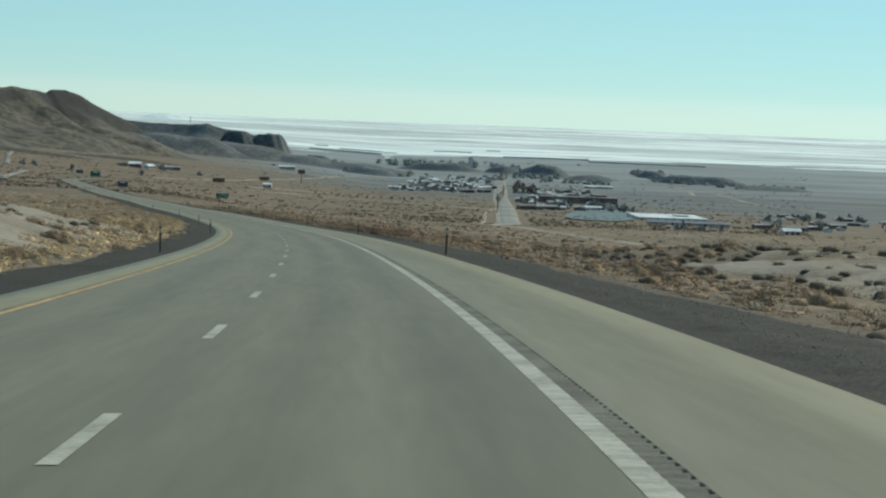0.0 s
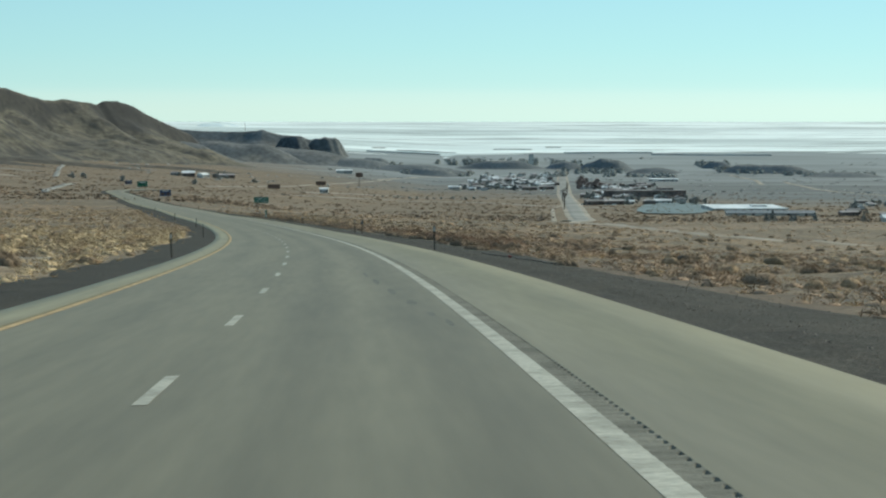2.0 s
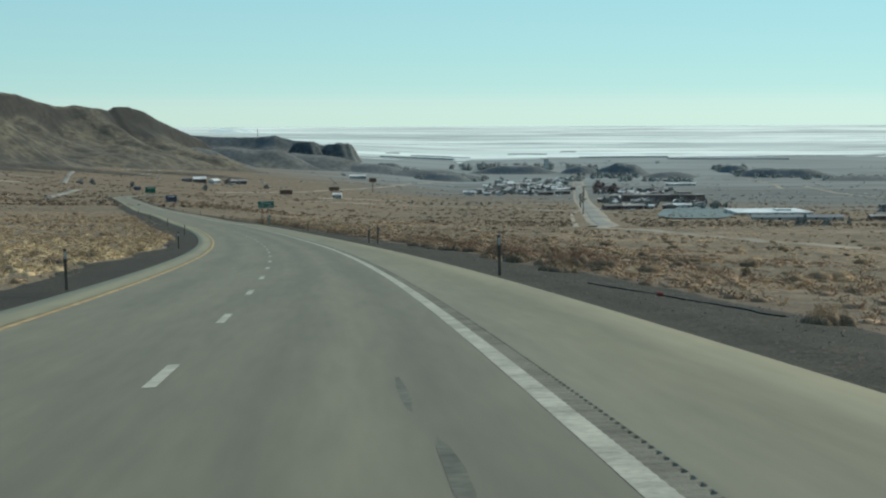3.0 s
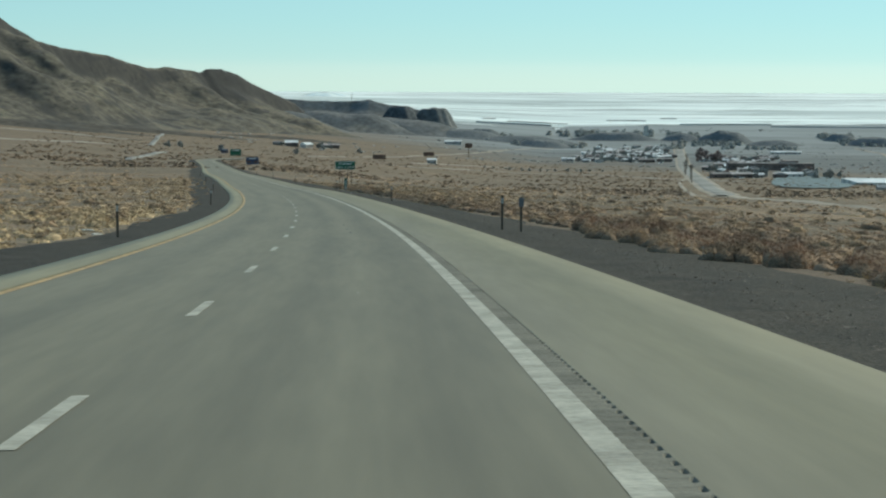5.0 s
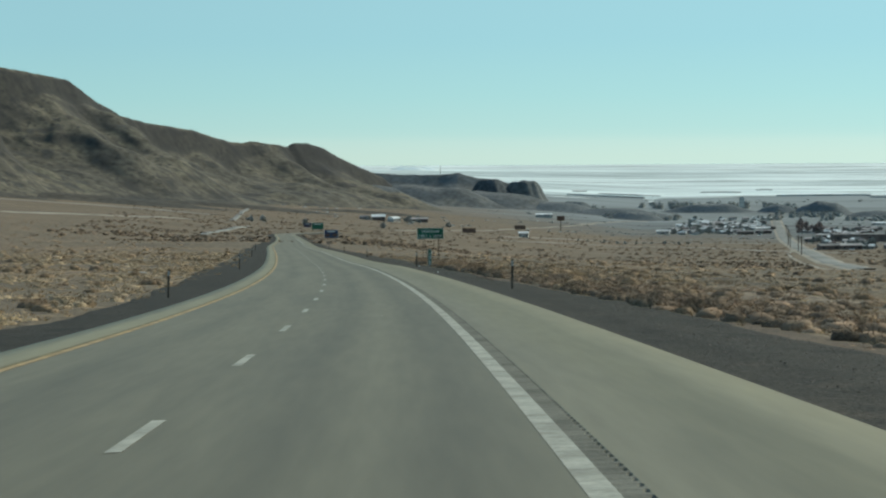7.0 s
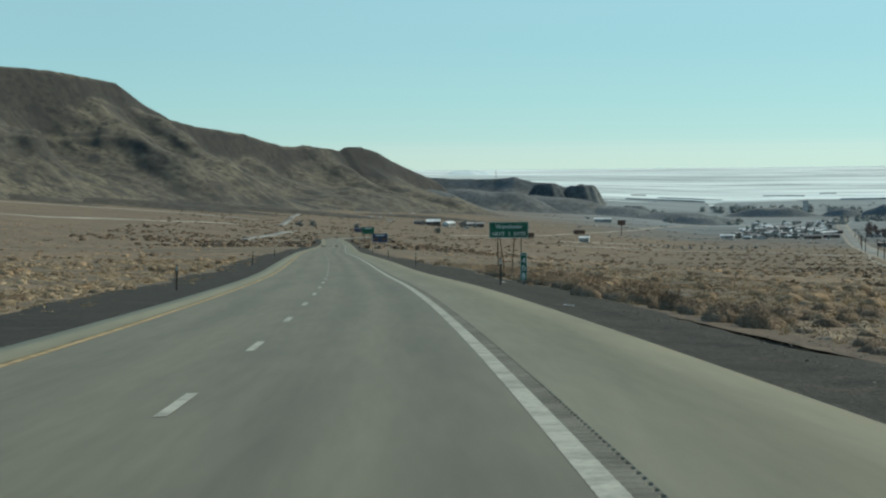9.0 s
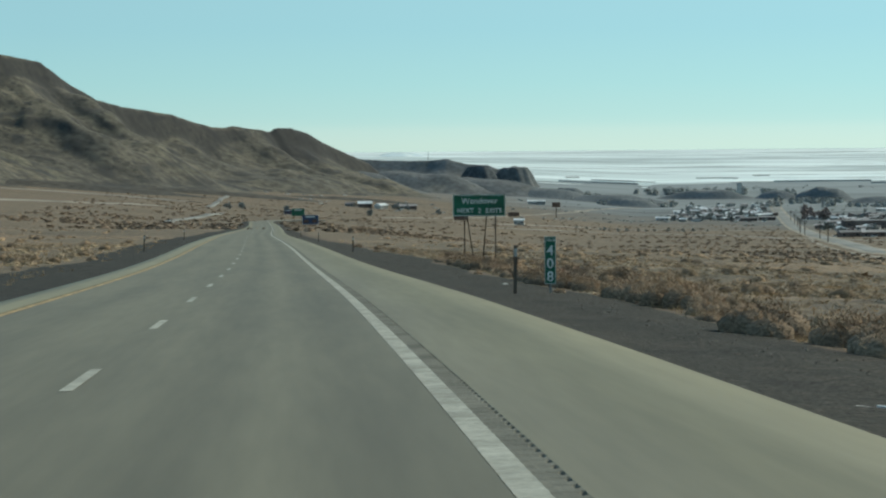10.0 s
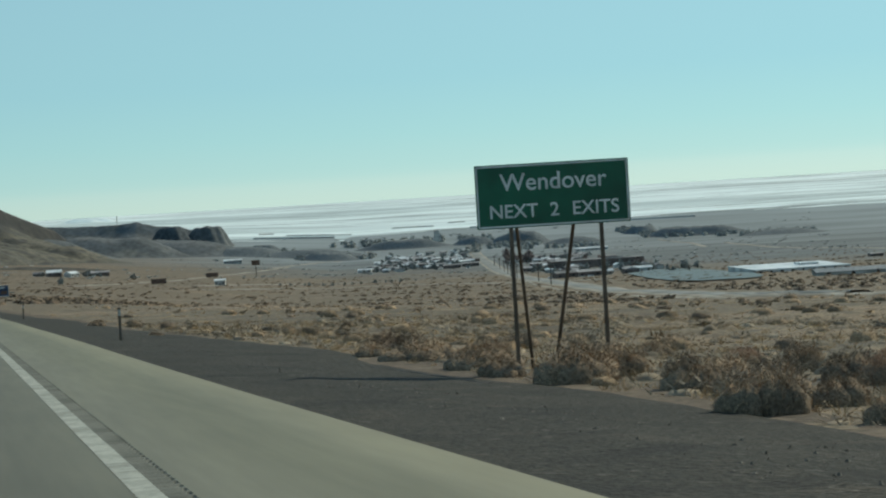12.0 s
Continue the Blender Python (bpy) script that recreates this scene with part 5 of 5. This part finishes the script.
# ================= trees =================
def tree_design(seed, high, wide, material, conifer=False):
    g = np.random.RandomState(seed)
    e = new("tree")
    bm = bmesh.new()
    made = bmesh.ops.create_cone(bm, cap_ends=True, segments=7, radius1=high * 0.035, radius2=high * 0.012, depth=high * 0.7)["verts"]
    bmesh.ops.translate(bm, vec=(0, 0, high * 0.33), verts=made)
    for k in range(6):
        a, z = k * 1.05, high * (0.3 + 0.06 * k)
        bar((0, 0, z), (math.cos(a) * wide * 0.35, math.sin(a) * wide * 0.35, z + high * 0.22), high * 0.01, bm, 5)
    part("trunk", bm, M_BARK, e)
    n = 420
    if conifer:
        t = g.rand(n) ** 0.7
        rad = (1 - t) * wide * 0.5 * g.uniform(0.4, 1.05, n)
        a = g.uniform(0, 6.28, n)
        c = np.stack([rad * np.cos(a), rad * np.sin(a), high * (0.1 + 0.9 * t)], -1)
    else:
        lob = g.normal(0, 1, (14, 3)) * [wide * 0.26, wide * 0.26, high * 0.15] + [0, 0, high * 0.62]
        c = lob[g.randint(0, 14, n)] + g.normal(0, 1, (n, 3)) * wide * 0.10
    side, up = g.normal(0, 1, (n, 3)), g.normal(0, 1, (n, 3))
    size = wide * 0.06
    v = np.stack([c - side * size, c + side * size, c + up * size * 1.4], 1)
    crown = mesh_of("crown", v.reshape(-1, 3), np.arange(3 * n).reshape(-1, 3), material)
    crown.parent = e
    return e


def plant(design, x, y, label, group, size=1.0):
    m = pose(x, y, float(ground_z(x, y)) - 0.3, 0, 0, trnd.uniform(0, 360))
    e = copy_thing(design, m)
    e.scale = (size, size, size * trnd.uniform(0.85, 1.15))
    return tagged(e, label, "tree", group)


trnd = random.Random(9)
oak = tree_design(1, 7.5, 8.0, M_LEAF)
elm = tree_design(2, 9.0, 7.0, M_LEAF)
red = tree_design(3, 9.0, 9.0, M_RED)
pine = tree_design(4, 4.4, 3.4, M_LEAF, True)
def town_spot(rng):
    """A place in the town, which lies to the near side of the straight road."""
    t = rng.random()
    y = 2640 + 850 * t
    return (-50 + 45 * t) + rng.random() * (128 + 5 * t), y


for k in range(70):
    x, y = town_spot(trnd)
    if abs(x - np.interp(y, TOWN_WAY[::-1, 1], TOWN_WAY[::-1, 0])) < 14:
        continue
    plant(trnd.choice((oak, elm)), x, y, "bare grey winter tree among the town's houses", "trees of the town", trnd.uniform(0.5, 1.0))
for k in range(60):
    y = trnd.uniform(1750, 3000)
    x = y * 0.042 + trnd.uniform(15, 125)
    plant(trnd.choice((oak, elm, red)), x, y, "bare grey winter tree beside the town road", "trees of the town", trnd.uniform(0.5, 1.0))
belt = []
for x, y, n, wd in ((-53, 3740, 30, 85), (-5, 3735, 26, 80), (60, 3745, 24, 70), (150, 3720, 34, 60), (211, 3610, 110, 75), (190, 3560, 40, 110), (265, 3450, 40, 130), (421, 3700, 50, 65), (454, 3600, 44, 80), (505, 3560, 70, 120), (600, 3480, 40, 160), (-210, 3600, 30, 140), (-140, 3560, 60, 150), (-90, 3480, 50, 130), (120, 3480, 16, 60)):
    belt += [(x + trnd.uniform(-0.5, 0.5) * wd, y + trnd.uniform(-40, 40), 0) for k in range(n)]
belt = np.array(belt)
belt[:, 2] = ground_z(belt[:, 0], belt[:, 1]) + 1.0
rb = np.array([trnd.uniform(3.0, 7.5) for _ in belt])
clumps("tree_belt", belt, rb, rb * 1.15, 60, M_LEAF, 0.06, 23, "grey tree belts at the edge of the salt flats", inner=(0.6, 0.95), flake=0.8)["category"] = "trees"
for x, y, q in ((118, 905, 0.9), (122, 914, 1.1), (131, 921, 0.8), (134, 930, 0.75), (142, 925, 0.85), (163, 925, 0.7)):
    plant(pine, x, y, "small dark conifer in a row by the sheds", "conifers in a row", q)
for x, y in ((137, 2846), (128, 2700), (143, 2660)):
    plant(red, x, y, "tall russet bare tree by the town road", "trees of the town", 1.6)
for k in range(14):
    plant(trnd.choice((oak, elm)), -120 + k * 9 + trnd.uniform(-3, 3), 2130 + trnd.uniform(-10, 30), "small dark shrub-like tree along a fence line", "trees of the fence line", trnd.uniform(0.25, 0.45))
for x, y in ((-335, 2530), (-345, 2540), (-376, 2430), (-330, 2440), (-322, 2452), (-336, 2450), (-277, 2369), (-300, 2050), (-395, 1905), (-388, 1925), (-352, 1935)):
    plant(oak, x, y, "dark tree beside the farm sheds", "trees of the farm", 0.7)
for k in range(30):
    y = trnd.uniform(1100, 1950)
    plant(trnd.choice((oak, elm, pine)), y * 0.205 + trnd.uniform(-45, 95), y, "dark tree beside the houses of the eastern plain", "trees of the eastern plain", trnd.uniform(0.5, 0.9))
for d in (oak, elm, red, pine):
    for o in list(d.children):
        bpy.data.objects.remove(o)
    bpy.data.objects.remove(d)


# ================= buildings =================
def building(w_, d_, h, roof_mat, wall_mat, name="house", roof_h=1.6, flat_roof=False, windows=3):
    """A building on its base, the front towards -y."""
    e = new(name)
    part("wall", box((w_, d_, h + 1.5), (0, 0, (h - 1.5) / 2)), wall_mat, e)
    bm = bmesh.new()
    if flat_roof:
        box((w_ + 0.5, d_ + 0.5, 0.4), (0, 0, h + 0.2), bm=bm)
        box((w_ * 0.2, d_ * 0.2, 1.0), (w_ * 0.2, 0, h + 0.9), bm=bm)
    else:
        ow, od = w_ / 2 + 0.5, d_ / 2 + 0.5
        p = [bm.verts.new(c) for c in ((-ow, -od, h), (ow, -od, h), (ow, od, h), (-ow, od, h), (-ow, 0, h + roof_h), (ow, 0, h + roof_h), (-ow, -od, h + 0.2), (ow, -od, h + 0.2), (ow, od, h + 0.2), (-ow, od, h + 0.2))]
        for f in ((0, 3, 2, 1), (6, 7, 5, 4), (8, 9, 4, 5), (0, 1, 7, 6), (2, 3, 9, 8), (1, 2, 8, 5, 7), (3, 0, 6, 4, 9)):
            bm.faces.new([p[i] for i in f])
    part("roof", bm, roof_mat, e)
    for k in range(windows):
        x = (k + 0.5) / windows * w_ - w_ / 2
        if k == windows // 2:
            part("door", box((1.1, 0.12, 2.1), (x, -d_ / 2 - 0.02, 1.05)), M_BOARD, e)
        else:
            win = part("window", box((min(1.6, w_ / windows * 0.5), 0.14, 1.2), (x, -d_ / 2 - 0.02, h * 0.55)), M_GLASS, e)
            part("sill", box((min(1.8, w_ / windows * 0.56), 0.22, 0.1), (x, -d_ / 2 - 0.05, h * 0.55 - 0.68)), wall_mat, win)
    return e


def put(ob, x, y, turn, label, category, group=""):
    c = copy_thing(ob, pose(x, y, float(ground_z(x, y)), 0, 0, turn))
    return tagged(c, label, category, group)


M_PALEWALL = grained("pale_stucco", (0.55, 0.53, 0.49), 0.9, 0.1, 0.5, 0.1, 0)
M_DARKWALL = grained("dark_brick", (0.20, 0.155, 0.135), 0.9, 0.2, 0.5, 0.1, 0)
designs = [(building(12, 8, 3, M_ROOF, M_HOUSEWALL), "single-storey house with a brown pitched roof"),
           (building(16, 8, 3, M_WROOF, M_HOUSEWALL), "long mobile home with a white metal roof"),
           (building(10, 9, 3.2, M_ROOF, M_PALEWALL), "pale stucco house with a brown pitched roof"),
           (building(20, 10, 3.6, M_ROOF, M_DARKWALL, windows=5), "dark brick house with a low brown roof"),
           (building(9, 5, 2.8, M_WROOF, M_PALEWALL), "small white shed with a bright metal roof")]
hrnd = random.Random(12)
for k in range(84):
    x, y = town_spot(hrnd)
    if abs(x - np.interp(y, TOWN_WAY[::-1, 1], TOWN_WAY[::-1, 0])) < 16:
        continue
    d, lab = hrnd.choice(designs)
    put(d, x, y, hrnd.choice((0, 90, 12, -8)), lab + " in the town", "house", "houses of the town")
for k in range(26):
    x, y = town_spot(hrnd)
    if abs(x - np.interp(y, TOWN_WAY[::-1, 1], TOWN_WAY[::-1, 0])) < 16:
        continue
    d, lab = hrnd.choice((designs[1], designs[4]))
    put(d, x, y, hrnd.choice((0, 90, 30, -25)), lab + " in the town", "house", "houses of the town")
for k in range(56):
    y = hrnd.uniform(1760, 2950)
    x = y * 0.042 + hrnd.uniform(18, 125)
    d, lab = hrnd.choice(designs + designs[3:4])
    put(d, x, y, hrnd.choice((0, 90, 10, -12)), lab + " beside the town road", "house", "houses of the town")
for k in range(26):
    y = hrnd.uniform(1150, 1950)
    x = y * 0.205 + hrnd.uniform(-40, 90)
    d, lab = hrnd.choice((designs[0], designs[2], designs[3], designs[3]))
    put(d, x, y, hrnd.choice((0, 90, 10, -12)), lab + " out east", "house", "houses of the eastern plain").scale = (0.55, 0.55, 0.6)
for ob, x, y, turn, lab, cat in (
        (building(92, 26, 7.5, M_ROOF, M_DARKWALL, "warehouse", flat_roof=True, windows=11), 182, 2321, 4, "long low dark brick warehouse with a flat roof", "warehouse"),
        (building(52, 60, 2.4, M_WROOF, M_HOUSEWALL, "long_shed", flat_roof=True, windows=9), 184, 1475, 3, "very wide low shed with a brilliant white metal roof", "shed"),
        (building(15, 12, 4.2, M_WROOF, M_DARKWALL, "farm_shed", 3.0, windows=3), -366, 2437, 12, "farm shed with a white gabled roof and dark front", "shed"),
        (building(13, 9, 3.6, M_WROOF, M_PALEWALL, "farm_house", 2.6, windows=3), -347, 2430, 60, "small white farm house with a gabled metal roof", "house"),
        (building(9, 6, 2.8, M_ROOF, M_HOUSEWALL, "farm_hut", 1.8, windows=3), -384, 2445, -10, "small farm hut with a grey roof", "hut"),
        (building(20, 10, 3.0, M_ROOF, M_DARKWALL, "farm_barn", 2.0), -330, 2520, 8, "dark farm barn near the white-roofed shed", "barn"),
        (building(26, 14, 4.5, M_WROOF, M_PALEWALL, "motel", 1.8, windows=7), -235, 3250, 5, "long pale low building with a white roof", "building"),
        (building(9, 8, 4.5, M_WROOF, M_PALEWALL, "white_house"), -172, 2109, 0, "small bright white house alone on the plain", "house"),
        (building(9, 9, 22, M_PALEWALL, M_PALEWALL, "hotel_tower", flat_roof=True, windows=3), 82, 3690, 0, "tall narrow pale hotel tower behind the town", "tower"),
        (building(60, 20, 9, M_PALEWALL, M_PALEWALL, "hotel_wing", flat_roof=True, windows=9), 30, 3700, 0, "long pale hotel block behind the town", "building"),
        (building(15, 8, 3.5, M_ROOF, M_DARKWALL, "roadside_house"), 92, 1766, 15, "low dark house by the foot of the town road", "house"),
        (building(17, 9, 3.5, M_ROOF, M_DARKWALL, "roadside_house"), 110, 1780, 10, "low dark house by the foot of the town road", "house"),
        (building(8, 6, 2.6, M_ROOF, M_DARKWALL, "hut"), 223, 1266, 0, "small dark hut on the plain", "hut"),
        (building(8, 5, 1.8, M_WROOF, M_PALEWALL, "hut"), 170, 900, 6, "low white-roofed hut on the plain", "hut"),
        (building(47, 12, 3.4, M_WROOF, M_HOUSEWALL, "long_shed", windows=7), 284, 3200, 0, "long pale shed beyond the warehouse", "shed"),
        (building(52, 10, 1.6, M_GALV, M_PALEWALL, "long_shed", windows=5), 168, 1236, -2, "low white-roofed shed in front of the conifers", "shed")):
    ob.matrix_world = pose(x, y, float(ground_z(x, y)), 0, 0, turn)
    tagged(ob, lab, cat)
for d, _ in designs:
    for o in list(d.children_recursive):
        bpy.data.objects.remove(o)
    bpy.data.objects.remove(d)

# pond
n = 44
ax, ay = 66 / 677, 674 / 677
pts = [(145.0, 1595.0)]
for a in np.linspace(0, 2 * math.pi, n, endpoint=False):
    l_, w_ = 320 * math.copysign(abs(math.cos(a)) ** 0.6, math.cos(a)), 26 * math.copysign(abs(math.sin(a)) ** 0.6, math.sin(a))
    pts.append((145 + l_ * ax + w_ * ay, 1595 + l_ * ay - w_ * ax))
pts = [(a, b, float(ground_z(a, b)) + 0.6) for a, b in pts]
pond = mesh_of("pond", pts, [(0, 1 + (i + 1) % n, 1 + i) for i in range(n)], M_POND)
tagged(pond, "flat grey-blue settling pond beside the white-roofed shed", "pond", kind="structure")


# billboards seen from behind, tall sign, poles, mast
def billboard(x, y, w_, h, lift, turn):
    e = thing("billboard", x, y, "weathered brown billboard on timber posts out on the plain", "billboard", "billboards", turn)
    part("panel", box((w_, 0.3, h), (0, 0, lift + h / 2), 0.03), M_BOARD, e)
    part("frame", rim(w_ + 0.3, h + 0.3, 0.2, 0.4, 0, lift + h / 2), M_STEEL, e)
    for k in (-0.4, -0.13, 0.13, 0.4):
        part("post", box((0.3, 0.3, lift + h + 1), (k * w_, 0.35, (lift + h - 1) / 2)), M_BARK, e)


billboard(-222, 2081, 12.5, 4.0, 1.6, 5)
billboard(-205, 2455, 12, 4.0, 1.6, 5)
pole_sign = thing("pole_sign", -163, 2531, "tall pole sign with a dark board at its top", "sign")
part("pole", bar((0, 0, -1), (0, 0, 15), 0.45, sides=10), M_STEEL, pole_sign)
part("board", box((8.5, 0.8, 5.0), (0, 0, 16.0), 0.05), M_BOARD, pole_sign)
part("board_frame", rim(8.9, 5.4, 0.3, 1.0, 0, 16.0), M_STEEL, pole_sign)
mast = thing("radio_mast", -462, 3763, "thin radio mast on the hill top", "mast", z=-44.0)
for k in range(3):
    a = k * 2.094
    part("leg", bar((math.cos(a) * 0.8, math.sin(a) * 0.8, -2), (math.cos(a) * 0.2, math.sin(a) * 0.2, 15), 0.16), M_STEEL, mast)
for z_ in (2, 6, 10, 14):
    part("collar", bar((0, 0, z_), (0, 0, z_ + 0.3), 0.75 - z_ * 0.035), M_STEEL, mast)


def utility_pole():
    e = new("utility_pole")
    part("pole", bar((0, 0, -1), (0, 0, 12), 0.28, sides=8), M_BARK, e)
    part("crossarm", box((4.2, 0.3, 0.35), (0, 0, 10.8)), M_BARK, e)
    part("crossarm", box((3.4, 0.3, 0.35), (0, 0, 9.4)), M_BARK, e)
    for k in (-1.8, -0.6, 0.6, 1.8):
        part("insulator", bar((k, 0, 10.9), (k, 0, 11.5), 0.14), M_REFLECT, e)
    return tagged(e, "dark timber utility pole with crossarms beside the town road", "utility pole", "utility poles")


up = utility_pole()
up.matrix_world = pose(76, 2042, float(ground_z(76, 2042)), 0, 0, 0)
for x, y in ((72, 1930), (84, 2180), (92, 2330), (100, 2500), (107, 2680), (56, 1500), (62, 1640)):
    copy_thing(up, pose(x, y, float(ground_z(x, y)), 0, 0, 0))


# parked vehicles
def car(paint):
    e = new("parked_car")
    bm = box((1.8, 4.5, 0.65), (0, 0, 0.65), 0.18)
    part("body", bm, paint, e)
    part("cabin", box((1.55, 2.3, 0.6), (0, -0.2, 1.22), 0.22), M_GLASS, e)
    for sx in (-0.85, 0.85):
        for sy in (-1.4, 1.4):
            wheel = part("wheel", bar((sx - 0.1, sy, 0.33), (sx + 0.1, sy, 0.33), 0.33, sides=12), M_POST, e)
            part("rim", bar((sx - 0.11, sy, 0.33), (sx + 0.11, sy, 0.33), 0.18, sides=10), M_GALV, wheel)
    return e


cars = [car(M_WROOF), car(M_POST), car(M_GALV)]
crnd = random.Random(2)
for k in range(26):
    x, y = ((crnd.uniform(-20, 85), crnd.uniform(2560, 2700)), (crnd.uniform(84, 110), crnd.uniform(1750, 1900)), (crnd.uniform(100, 190), crnd.uniform(2250, 2300)))[k % 3]
    put(cars[crnd.choice((0, 0, 1, 2))], x, y, crnd.choice((0, 90, 80)), "parked car among the houses of the town", "car", "parked cars")
for c in cars:
    for o in list(c.children_recursive):
        bpy.data.objects.remove(o)
    bpy.data.objects.remove(c)
